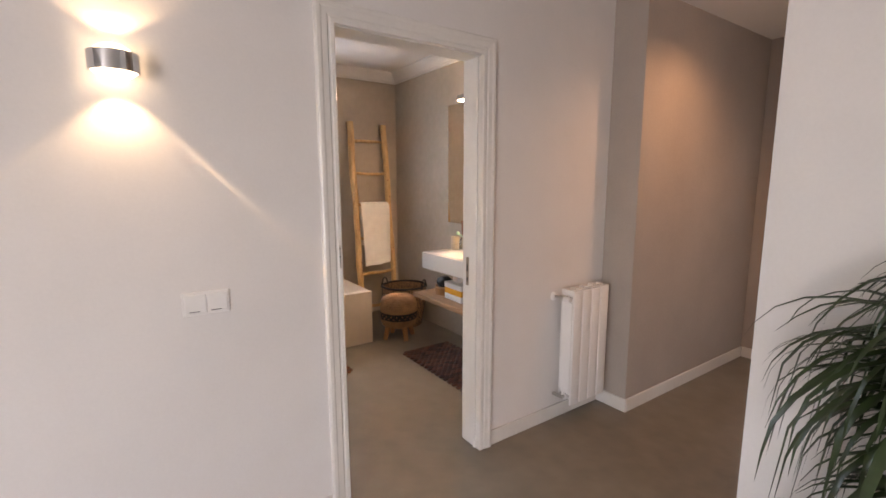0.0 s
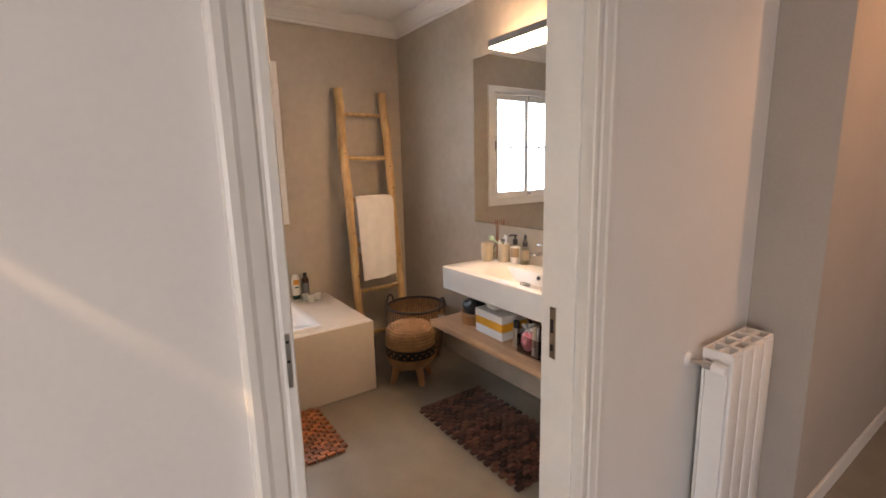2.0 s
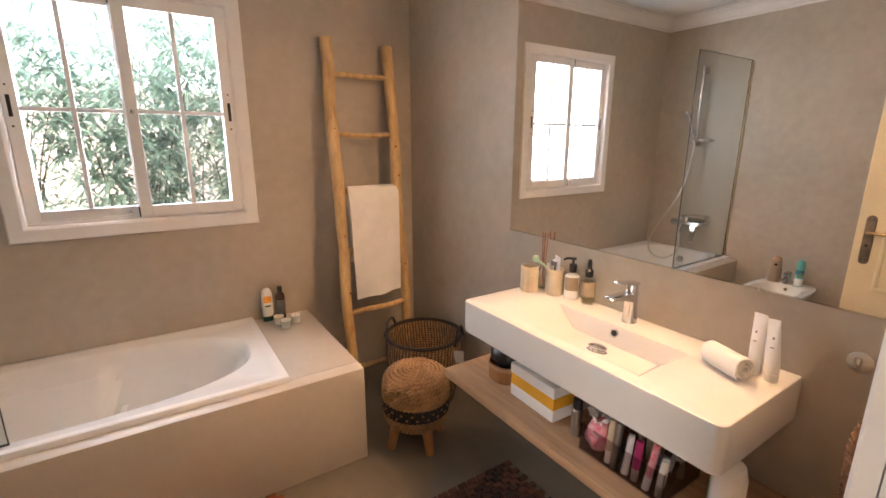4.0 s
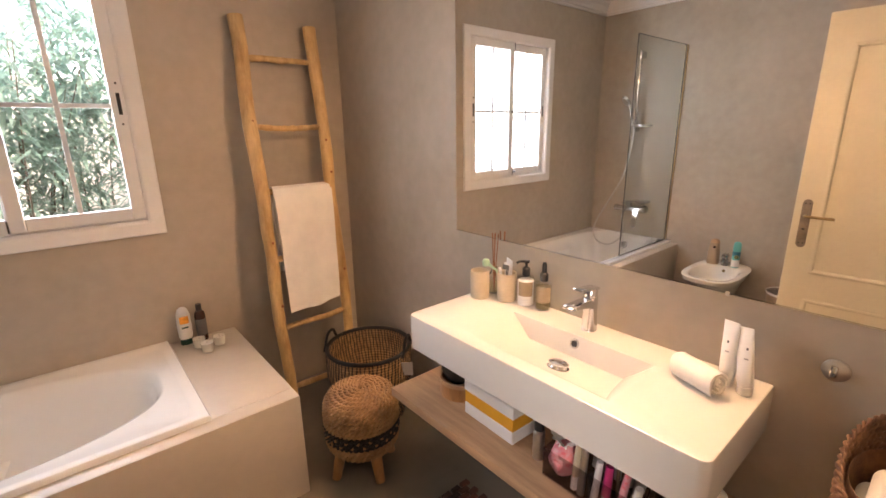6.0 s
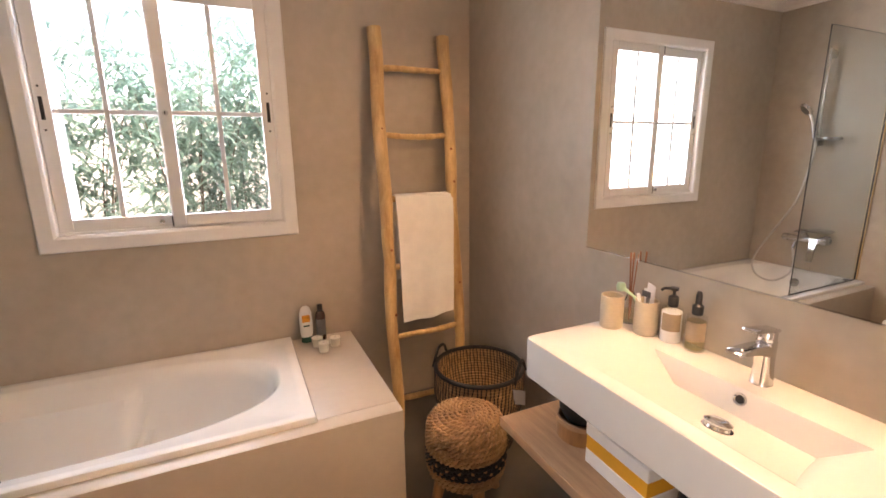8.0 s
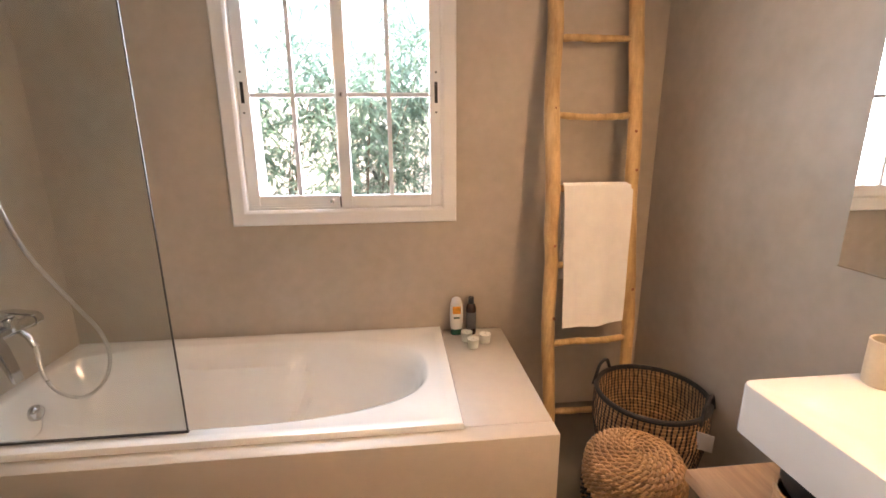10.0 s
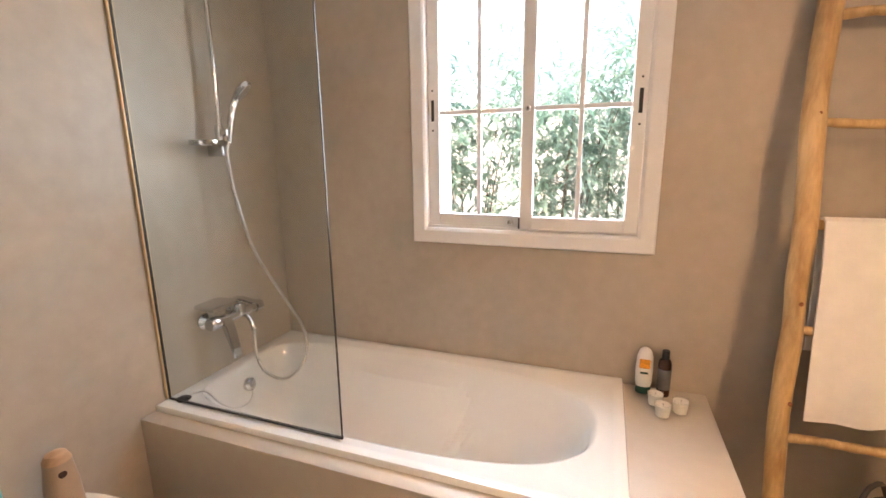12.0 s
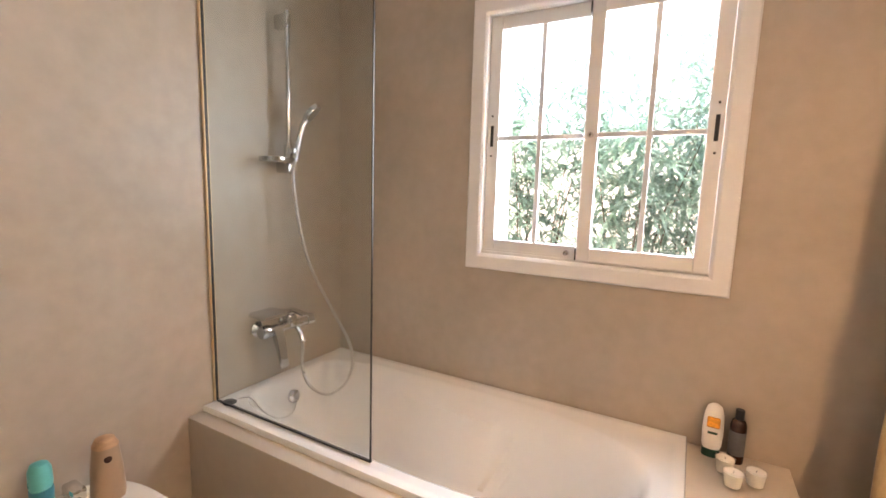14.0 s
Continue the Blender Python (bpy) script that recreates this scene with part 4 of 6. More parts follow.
def laundry_basket():
    c = (-0.243, -0.560)
    t = thing("laundry_basket", (*c, 0), "round open seagrass basket with black stitching and loop handles", "basket")
    n_coil, h = 27, 0.40
    for k in range(n_coil):
        s = k / (n_coil - 1)
        r = 0.168 + 0.050 * min(1, s * 1.5) - 0.003 * s
        z = 0.010 + s * (h - 0.012)
        b = sweep(ring_points(c, r, z, 48), 0.0108 if k == n_coil - 1 else 0.0082, 8, closed=True)
        part("coil", b, "black_straw" if k == n_coil - 1 else "seagrass", t, "black rim coil" if k == n_coil - 1 else "")
    # stitches: short dark bars over every coil, joined
    b = bmesh.new()
    for k in range(n_coil - 1):
        s = k / (n_coil - 1)
        r = 0.168 + 0.050 * min(1, s * 1.5) - 0.003 * s
        z = 0.010 + s * (h - 0.012)
        for i in range(70):
            a = 2 * math.pi * (i + 0.06 * k + 0.10 * math.sin(i * 2.3 + k)) / 70
            ca, sa = math.cos(a), math.sin(a)
            for f in (1, -1):
                p = Vector((c[0] + (r + f * 0.0058) * ca, c[1] + (r + f * 0.0058) * sa, z))
                m = Matrix.Translation(p) @ Matrix.Rotation(a, 4, "Z")
                vs = [b.verts.new(m @ Vector(q)) for q in ((f * 0.003, -0.0032, -0.0056), (f * 0.003, 0.0032, -0.0056), (f * 0.003, 0.0032, 0.0056), (f * 0.003, -0.0032, 0.0056),
                                                          (-f * 0.002, -0.0032, -0.0056), (-f * 0.002, 0.0032, -0.0056), (-f * 0.002, 0.0032, 0.0056), (-f * 0.002, -0.0032, 0.0056))]
                for q in ((0, 1, 2, 3), (0, 4, 5, 1), (3, 2, 6, 7), (0, 3, 7, 4), (1, 5, 6, 2)):
                    b.faces.new([vs[j] for j in q])
    bmesh.ops.recalc_face_normals(b, faces=b.faces)
    tagged(part("stitching", b, "black_straw", t, "rows of black stitches", False), kind="stuff")
    part("bottom", lathe([(0, 0.012), (0.168, 0.012), (0.168, 0.003), (0, 0.003)], (*c, 0), 32), "seagrass", t)
    for a in (2.25, -0.89):
        ca, sa = math.cos(a), math.sin(a)
        tx, ty = -sa, ca
        p = [(c[0] + 0.212 * ca + u * tx, c[1] + 0.212 * sa + u * ty, h - 0.03 + w) for u, w in ((-0.085, 0.012), (-0.066, 0.040), (-0.030, 0.088), (0.030, 0.088), (0.066, 0.040), (0.085, 0.012))]
        part("handle", sweep(curve(p, 5), 0.0075, 8), "black_straw", t, "black loop handle")
    m = Matrix.Rotation(radians(-38), 4, "Z") @ Matrix.Rotation(radians(12), 4, "X")
    b = box(-0.188, -0.128, -0.786, -0.783, 0.278, 0.362, 0.001, 1, turn=m)
    part("tag", b, "white_card", t, "white paper tag", False)


laundry_basket()


def pouf_stool():
    c = (-0.488, -0.888)
    t = thing("stool", (*c, 0), "braided water-hyacinth stool with a black band and wooden legs", "stool")
    shape = [(0.128, 0.128), (0.143, 0.141), (0.151, 0.158), (0.155, 0.178), (0.157, 0.201), (0.158, 0.222), (0.158, 0.243), (0.158, 0.265), (0.158, 0.287), (0.157, 0.309), (0.155, 0.331), (0.151, 0.351), (0.141, 0.368), (0.124, 0.379), (0.103, 0.385), (0.082, 0.389), (0.061, 0.391), (0.041, 0.392), (0.021, 0.393)]
    part("core", lathe([(0, 0.12), (0.12, 0.122), (0.146, 0.16), (0.150, 0.335), (0.135, 0.362), (0.10, 0.376), (0.0, 0.384)], (*c, 0), 32), "dark_straw", t, "dark inside showing between the braids")
    for k, (r, z) in enumerate(shape):
        dark = z in (0.201, 0.222, 0.243)
        n = max(16, int(r * 2 * math.pi / 0.0075))
        braid(ring_points(c, r, z, n), 0.0125, "black_straw" if dark else "straw", t, "braid", "black raffia braid" if dark else "", pitch=0.042)
    for i in range(40):
        a = 2 * math.pi * i / 40
        m = Matrix.Translation((c[0] + 0.162 * math.cos(a), c[1] + 0.162 * math.sin(a), 0.222)) @ Matrix.Rotation(a, 4, "Z")
        bb = box(-0.006, 0.0075, -0.006, 0.006, -0.006 + 0.011 * (-1) ** i, 0.006 + 0.011 * (-1) ** i, 0.003, 1)
        bmesh.ops.transform(bb, matrix=m, verts=bb.verts)
        part("band_knot", bb, "straw", t, "pale straw knot in the black band")
    for a in (180, 270, 0, 90):
        ca, sa = math.cos(radians(a - 2)), math.sin(radians(a - 2))
        b = sweep([(c[0] + 0.142 * ca, c[1] + 0.142 * sa, 0.0), (c[0] + 0.104 * ca, c[1] + 0.104 * sa, 0.15)], [0.020, 0.027], 14)
        part("leg", b, "leg_wood", t)


pouf_stool()

# ---- washbasin, mirror, lamp ----
VT, VX, VY0, VY1 = 0.84, -0.435, -1.205, -2.238


def washbasin():
    t = thing("washbasin", (-0.22, -1.72, 0.70), "long white wall-hung washbasin with a shallow sloping bowl", "washbasin")
    bx0, bx1, by0, by1 = -0.385, -0.132, -1.988, -1.455
    deep = 0.066
    def outline(inset, z):
        r, pts = 0.026, []
        x0, x1, y0, y1 = VX + inset, -0.001, VY1 + inset, VY0 - inset
        for k in range(7):
            a = math.pi / 2 * k / 6
            pts.append(Vector((x0 + r - r * math.sin(a), y1 - r + r * math.cos(a), z)))
        for k in range(7):
            a = math.pi / 2 * k / 6
            pts.append(Vector((x0 + r - r * math.cos(a), y0 + r - r * math.sin(a), z)))
        return pts + [Vector((x1, y0, z)), Vector((x1, y1, z))]
    b = rings([outline(0.006, VT - 0.138), outline(0, VT - 0.132), outline(0, VT - 0.007), outline(0.002, VT - 0.002), outline(0.007, VT)], cap0=True)
    b.verts.ensure_lookup_table()
    rim = b.verts[-16:]
    n = 12
    left, right, fl, fr = [], [], [], []
    for k in range(n + 1):
        s = k / n
        x = bx0 + (bx1 - bx0) * s
        f = s ** 0.62
        z = VT - deep * f
        left.append(b.verts.new((x, by1, VT)))
        right.append(b.verts.new((x, by0, VT)))
        fl.append(b.verts.new((x - 0.025 * s, by1 - 0.002 - 0.096 * f, z - 0.0004)))
        fr.append(b.verts.new((x - 0.025 * s, by0 + 0.002 + 0.078 * f, z - 0.0004)))
    for k in range(n):
        b.faces.new((fl[k], fl[k + 1], fr[k + 1], fr[k]))
        b.faces.new((left[k], left[k + 1], fl[k + 1], fl[k]))
        b.faces.new((right[k + 1], right[k], fr[k], fr[k + 1]))
    b.faces.new((left[n], right[n], fr[n], fl[n]))
    b.faces.new((left[0], fl[0], fr[0], right[0]))
    loop = left + right[::-1]
    edges = []
    for ring_ in (list(rim), loop):
        for p, q in zip(ring_, ring_[1:] + ring_[:1]):
            edges.append(b.edges.get((p, q)) or b.edges.new((p, q)))
    bmesh.ops.triangle_fill(b, edges=edges, use_beauty=True, normal=(0, 0, 1))
    bmesh.ops.recalc_face_normals(b, faces=b.faces)
    part("basin_body", b, "ceramic", t)
    dr = Matrix.Translation((-0.288, -1.767, VT - 0.045)) @ Matrix.Rotation(radians(13), 4, "Y")
    d = bmesh.new()
    lathe([(0.030, -0.008), (0.031, 0.004), (0.034, 0.005), (0.034, 0.008), (0.028, 0.008), (0.026, 0.014), (0.031, 0.018), (0.031, 0.022), (0.022, 0.027), (0, 0.029)], (0, 0, 0), 32, bm=d)
    bmesh.ops.transform(d, matrix=dr, verts=d.verts)
    part("drain", d, "chrome", t, "chrome pop-up drain")
    ov = Matrix.Rotation(radians(-70), 4, "Y")
    part("overflow_ring", lathe([(0.010, 0.0), (0.015, 0.003), (0.017, 0.0), (0.017, -0.006)], (bx1 - 0.010, -1.727, VT - 0.025), 24, m=ov), "chrome", t, "chrome overflow ring")
    part("overflow_hole", lathe([(0, 0.0008), (0.0105, 0.0008), (0.0105, -0.004)], (bx1 - 0.011, -1.727, VT - 0.025), 20, m=ov), "black", t)
    b = sweep(curve([(-0.20, -1.713, 0.71), (-0.20, -1.713, 0.60), (-0.19, -1.713, 0.575), (-0.16, -1.713, 0.575), (-0.15, -1.713, 0.60), (-0.14, -1.713, 0.635), (-0.10, -1.713, 0.64), (-0.002, -1.713, 0.64)], 5), 0.017, 14)
    part("trap", b, "chrome", t, "chrome waste trap below")


washbasin()


def basin_tap():
    at = (-0.056, -1.724, VT)
    t = thing("basin_tap", at, "chrome single-lever basin tap", "tap")
    x, y, z = at
    prof = [oval(x, y, 0.027, 0.025, z, 28, 2.6), oval(x, y, 0.026, 0.024, z + 0.004, 28, 2.6), oval(x, y, 0.0225, 0.021, z + 0.05, 28, 2.6), oval(x - 0.002, y, 0.022, 0.021, z + 0.09, 28, 3), oval(x - 0.003, y, 0.0225, 0.0215, z + 0.118, 28, 3)]
    part("column", rings(prof, cap0=True, cap1=True), "chrome", t)
    loops = []
    for d, h, w, dz in ((0.0, 0.034, 0.021, 0.078), (0.04, 0.024, 0.021, 0.092), (0.08, 0.017, 0.021, 0.100), (0.122, 0.012, 0.020, 0.105), (0.128, 0.007, 0.016, 0.107)):
        loops.append([Vector((x - 0.01 - d, y + w * u, z + dz + h * v)) for u, v in ((-1, 0.1), (-0.8, 0), (0.8, 0), (1, 0.1), (1, 0.8), (0.8, 1), (-0.8, 1), (-1, 0.8))])
    part("spout", rings(loops, cap0=True, cap1=True), "chrome", t)
    part("cartridge", lathe([(0.0, 0.112), (0.021, 0.112), (0.022, 0.118), (0.022, 0.142), (0.019, 0.147), (0, 0.148)], (x - 0.003, y, z), 24), "chrome", t)
    m = Matrix.Rotation(radians(8), 4, "Y")
    b = box(x - 0.085, x + 0.022, y - 0.019, y + 0.019, z + 0.148, z + 0.157, 0.004, 2, turn=m)
    part("lever", b, "chrome", t, "flat chrome lever")


basin_tap()

mirror = thing("wall_mirror", (-0.006, -1.74, 1.063), "large frameless wall mirror above the washbasin", "mirror")
part("mirror_glass", box(-0.009, -0.002, -2.47, -1.007, 1.063, 2.112), "mirror", mirror, smooth=False)
part("mirror_edge", box(-0.0098, -0.001, -2.472, -1.005, 1.0595, 1.0628), "chrome", mirror, "polished glass lower edge", False)
for yy in (-1.26, -2.1):
    part("mirror_clip", box(-0.0125, -0.001, yy - 0.005, yy + 0.005, 1.055, 1.066, 0.001, 1), "steel", mirror, "small steel clip")

lampbar = thing("mirror_lamp", (-0.05, -1.72, 2.094), "slim grey mirror lamp with a lit diffuser", "lamp")
LY_0, LY_1 = -1.275, -2.182
part("housing", box(-0.112, -0.0105, LY_1, LY_0, 2.113, 2.153, 0.003, 1), "lamp_grey", lampbar, "grey metal housing", False)
part("diffuser", box(-0.107, -0.0125, LY_1 + 0.006, LY_0 - 0.006, 2.104, 2.113, 0.002, 1), "led", lampbar, "bright warm diffuser", False)
part("upper_diffuser", box(-0.086, -0.064, LY_1 + 0.02, LY_0 - 0.02, 2.153, 2.159, 0.002, 1), "led", lampbar, "bright strip on top", False)
for yy in (-1.45, -2.0):
    part("bracket", box(-0.045, -0.001, yy - 0.02, yy + 0.02, 2.134, 2.152, 0.002, 1), "dark_metal", lampbar)

# on the washbasin


def wrap_label(at, r, z0, z1, facing, half):
    """A paper label bent round the front of a bottle."""
    a = [radians(facing - half + 2 * half * i / 14) for i in range(15)]
    row = lambda rr, z: [Vector((at[0] + rr * math.cos(q), at[1] + rr * math.sin(q), at[2] + z)) for q in a]
    return rings([row(r, z0), row(r + 0.0006, z0), row(r + 0.0006, z1), row(r, z1)], closed=False)


at = (-0.116, -1.263, VT)
cup_profile = [(0, 0.0), (0.035, 0.0), (0.038, 0.003), (0.038, 0.112), (0.036, 0.114), (0.033, 0.112), (0.033, 0.008), (0, 0.008)]
bottle("tooth_cup", at, cup_profile, "beige", "beige stoneware tooth mug, empty", "cup", "tooth mugs")
at = (-0.060, -1.357, VT)
t = bottle("tooth_cup", at, cup_profile, "beige", "beige stoneware tooth mug holding paste and brushes", "cup", "tooth mugs")


def flat_tube(name, base, top, w, d, material, label, category, cap=None, parent=None):
    """A squeezed tube: round at the cap, flat at the crimp."""
    base, top = Vector(base), Vector(top)
    ax = (top - base).normalized()
    side = Vector((0.38, 0.925, 0))
    side = side - ax * ax.dot(side)
    side.normalize()
    nrm = ax.cross(side)
    loops = []
    for s, a, c in ((0.0, 0.8, 1.0), (0.1, 0.92, 1.0), (0.5, 0.97, 0.75), (0.85, 1.0, 0.3), (0.93, 1.0, 0.12), (1.0, 1.0, 0.12)):
        p = base + (top - base) * s
        loops.append([p + side * w * a * math.cos(2 * math.pi * i / 20) + nrm * d * c * math.sin(2 * math.pi * i / 20) for i in range(20)])
    b = rings(loops, cap0=True, cap1=True)
    if parent is not None:
        return part(name, b, material, parent, label)
    t = thing(name, tuple(base), label, category)
    part("tube", b, material, t)
    return t


paste = flat_tube("toothpaste_tube", (-0.052, -1.349, 0.852), (-0.048, -1.359, 1.005), 0.026, 0.014, "white_card", "white toothpaste tube standing in a mug", "toothpaste")
part("print", box(-0.0675, -0.0655, -1.372, -1.339, 0.965, 0.985, 0.0005, 1), "ink", paste, smooth=False)
for k, (dx, dy, top, col) in enumerate(((0.012, 0.016, 0.985, "white_plastic"), (-0.018, 0.010, 0.975, "white_plastic"), (-0.016, -0.014, 0.97, "ink"))):
    tb = thing("toothbrush", (-0.06 + dx * 0.4, -1.357 + dy * 0.4, VT + 0.01), "toothbrush standing in a beige mug", "toothbrush", "toothbrushes")
    part("handle", sweep([(-0.06 + dx * 0.4, -1.357 + dy * 0.4, VT + 0.01), (-0.06 + dx, -1.357 + dy, 0.93), (-0.06 + 1.5 * dx, -1.357 + 1.5 * dy, top)], [0.004, 0.004, 0.006], 8), col, tb)
tb = thing("toothbrush", (-0.056, -1.349, VT + 0.01), "mint green toothbrush leaning out of a mug", "toothbrush", "toothbrushes")
part("handle", sweep([(-0.056, -1.349, VT + 0.01), (-0.075, -1.317, 0.955), (-0.087, -1.292, 0.972), (-0.092, -1.279, 0.980)], [0.004, 0.005, 0.006, 0.009], 8), "mint", tb)
part("bristles", lathe([(0, -0.014), (0.014, -0.012), (0.016, 0.004), (0.012, 0.014), (0, 0.016)], (-0.094, -1.275, 0.982), 14), "mint", tb, "pale mint brush head")

at = (-0.040, -1.436, VT)
t = bottle("soap_dispenser", at, [(0, 0.0), (0.027, 0.0), (0.030, 0.004), (0.030, 0.098), (0.026, 0.101), (0, 0.101)], "white_plastic", "clear bottle of white lotion with a black pump")
part("shoulder", lathe([(0.0302, 0.096), (0.0302, 0.108), (0.027, 0.114), (0.014, 0.118), (0.014, 0.121)], at, 28), "pane", t, "clear glass shoulder")
part("label", wrap_label(at, 0.0304, 0.040, 0.096, 215, 58), "paper", t, "kraft paper label")
pump = [(0, 0.115), (0.014, 0.115), (0.0155, 0.119), (0.0155, 0.146), (0.011, 0.150), (0.005, 0.151), (0.005, 0.166), (0.012, 0.167), (0.013, 0.176), (0, 0.177)]
p = part("pump", lathe(pump, at, 20), "black", t, "black pump")
part("nozzle", sweep([(at[0], at[1], VT + 0.172), (at[0] - 0.022, at[1] + 0.018, VT + 0.172), (at[0] - 0.03, at[1] + 0.024, VT + 0.165)], 0.005, 8), "black", p)
at = (-0.033, -1.514, VT)
t = bottle("serum_bottle", at, [(0, 0.0), (0.026, 0.0), (0.0295, 0.004), (0.0295, 0.100), (0.027, 0.108), (0.014, 0.113), (0.014, 0.117)], "pane", "clear bottle of pale amber liquid with a black pump")
part("liquid", lathe([(0, 0.006), (0.0255, 0.006), (0.0265, 0.010), (0.0265, 0.092), (0, 0.092)], at, 24), "amber", t, "pale amber liquid")
part("label", wrap_label(at, 0.0299, 0.036, 0.094, 215, 58), "paper", t, "kraft paper label")
part("pump", lathe([(0, 0.113), (0.015, 0.113), (0.016, 0.118), (0.016, 0.140), (0.009, 0.146), (0.009, 0.172), (0.006, 0.184), (0, 0.185)], at, 20), "black", t, "black pump")
at = (-0.032, -1.262, VT)
t = bottle("reed_diffuser", at, [(0, 0.0), (0.026, 0.0), (0.028, 0.004), (0.028, 0.070), (0.014, 0.090), (0.012, 0.110), (0.010, 0.110), (0.010, 0.088), (0.024, 0.068), (0.024, 0.006), (0, 0.006)], "clear", "glass reed diffuser with brown sticks", "diffuser")
part("oil", lathe([(0, 0.007), (0.0235, 0.007), (0.0235, 0.045), (0, 0.045)], at, 20), "amber", t, "amber scented oil")
for dx, dy in ((0.0, 0.010), (0.004, -0.012), (-0.010, 0.0), (0.006, 0.004), (-0.006, -0.006)):
    part("reed", sweep([(at[0], at[1], VT + 0.01), (at[0] + dx * 1.3, at[1] + dy * 1.3, VT + 0.250)], 0.0022, 5), "reed", t)


def rolled_towel(a, c, r, name="hand_towel", label="white terry hand towel rolled up on the washbasin", group=""):
    """A spiral of cloth drawn out along its axis."""
    a, c = Vector(a), Vector(c)
    ax = (c - a).normalized()
    side = ax.cross(Vector((0, 0, 1))).normalized()
    up = side.cross(ax)
    n, turns = 78, 3.2
    outer, inner = [], []
    for i in range(n):
        s = i / (n - 1)
        ang = -0.9 + 2 * math.pi * turns * s
        rr = r * (1 - 0.82 * s)
        v = math.cos(ang) * side + math.sin(ang) * up
        outer.append(v * rr)
        inner.append(v * (rr - r * 0.15))
    strip = outer + inner[::-1]
    b = bmesh.new()
    L = [[b.verts.new(p + q + ax * 0.003 * math.sin(7 * k)) for k, q in enumerate(strip)] for p in (a, c)]
    k = len(strip)
    for i in range(k):
        j = (i + 1) % k
        b.faces.new((L[0][i], L[0][j], L[1][j], L[1][i]))
    for M_ in (L[0], L[1]):
        m = len(strip)
        for i in range(m // 2 - 1):
            b.faces.new((M_[i], M_[i + 1], M_[m - 2 - i], M_[m - 1 - i]))
    bmesh.ops.recalc_face_normals(b, faces=b.faces)
    return solid(name, b, "towel", label, "towel", group=group)


rolled_towel((-0.128, -2.045, VT + 0.036), (-0.172, -2.160, VT + 0.036), 0.036)
for k, (x, y, tx, ty, hz) in enumerate(((-0.088, -2.150, -0.075, -2.140, 0.172), (-0.098, -2.196, -0.080, -2.172, 0.168))):
    t = flat_tube("cream_tube", (x, y, VT + 0.020), (tx, ty, VT + hz), 0.022, 0.017, "white_plastic", "white cosmetic tube standing on its cap", "tube")
    tagged(t, group="cosmetic tubes")
    part("cap", lathe([(0, -0.020), (0.016, -0.020), (0.0175, -0.017), (0.0175, 0.002), (0, 0.003)], (x, y, VT + 0.020), 22), "white_plastic", t)
    part("print", box(x - 0.0165, x - 0.0145, y + 0.003, y + 0.007, VT + 0.124, VT + 0.130), "ink", t, smooth=False)
    part("print", box(x - 0.0195, x - 0.0175, y - 0.001, y + 0.008, VT + 0.100, VT + 0.1018), "ink", t, smooth=False)

t = thing("robe_hook", (-0.003, -2.340, 0.934), "round chrome suction hook on the wall", "hook")
rot = Matrix.Rotation(radians(-90), 4, "Y")
part("plate", lathe([(0, 0.006), (0.024, 0.0055), (0.0275, 0.003), (0.028, 0.0)], (-0.001, -2.346, 0.932), 32, m=rot), "steel", t, "round satin plate")
part("peg", box(-0.030, -0.005, -2.352, -2.340, 0.926, 0.944, 0.003, 2), "chrome", t)
part("peg_tip", box(-0.034, -0.026, -2.353, -2.339, 0.926, 0.954, 0.003, 2), "chrome", t, "small upturned chrome tip")

# ---- shelf under the basin ----
SH = 0.457
sh = thing("wood_shelf", (-0.215, -1.70, SH - 0.038), "limed oak wall shelf under the washbasin, full of toiletries", "shelf")
part("board", box(-0.430, -0.001, -2.560, -1.058, SH - 0.038, SH, 0.003, 2), "oak", sh)
for yy in (-1.3, -2.2):
    part("bracket", box(-0.20, -0.001, yy - 0.012, yy + 0.012, SH - 0.048, SH - 0.0385), "steel", sh, smooth=False)

cb = thing("storage_box", (-0.20, -1.505, SH), "white card box with a broad yellow band", "box")
m = Matrix.Rotation(radians(-2), 4, "Z")
part("box_base", box(-0.318, -0.105, -1.632, -1.388, SH, SH + 0.049, 0.002, 1, turn=m), "white_card", cb, smooth=False)
part("yellow_band", box(-0.317, -0.106, -1.631, -1.389, SH + 0.049, SH + 0.098, 0.001, 1, turn=m), "yellow", cb, "yellow band", False)
part("lid", box(-0.320, -0.103, -1.634, -1.386, SH + 0.098, SH + 0.142, 0.003, 1, turn=m), "white_card", cb, "white lid", False)
for x, y, w, d, h, col, lab in ((-0.215, -1.470, 0.050, 0.075, 0.042, "white_card", "small white carton lying on the storage box"), (-0.165, -1.570, 0.045, 0.060, 0.030, "lime", "small pale lime packet on the storage box")):
    solid("carton", box(x - w, x + w, y - d / 2, y + d / 2, SH + 0.142, SH + 0.142 + h, 0.002, 1), col, lab, "box", smooth=False)
rb = thing("round_wooden_box", (-0.22, -1.27, SH), "round bentwood box with a pale rim", "box")
part("drum", lathe([(0, 0), (0.086, 0), (0.088, 0.004), (0.088, 0.062), (0.083, 0.062), (0.083, 0.008), (0, 0.008)], (-0.225, -1.270, SH), 32), "leg_wood", rb)
part("rim", lathe([(0.082, 0.058), (0.091, 0.058), (0.091, 0.074), (0.082, 0.074), (0.082, 0.058)], (-0.225, -1.270, SH), 32), "oak", rb, "pale wooden rim")
b = bmesh.new()
bmesh.ops.create_icosphere(b, subdivisions=3, radius=1, matrix=Matrix.Translation((-0.225, -1.262, SH + 0.098)) @ Matrix.Diagonal((0.070, 0.076, 0.060, 1)))
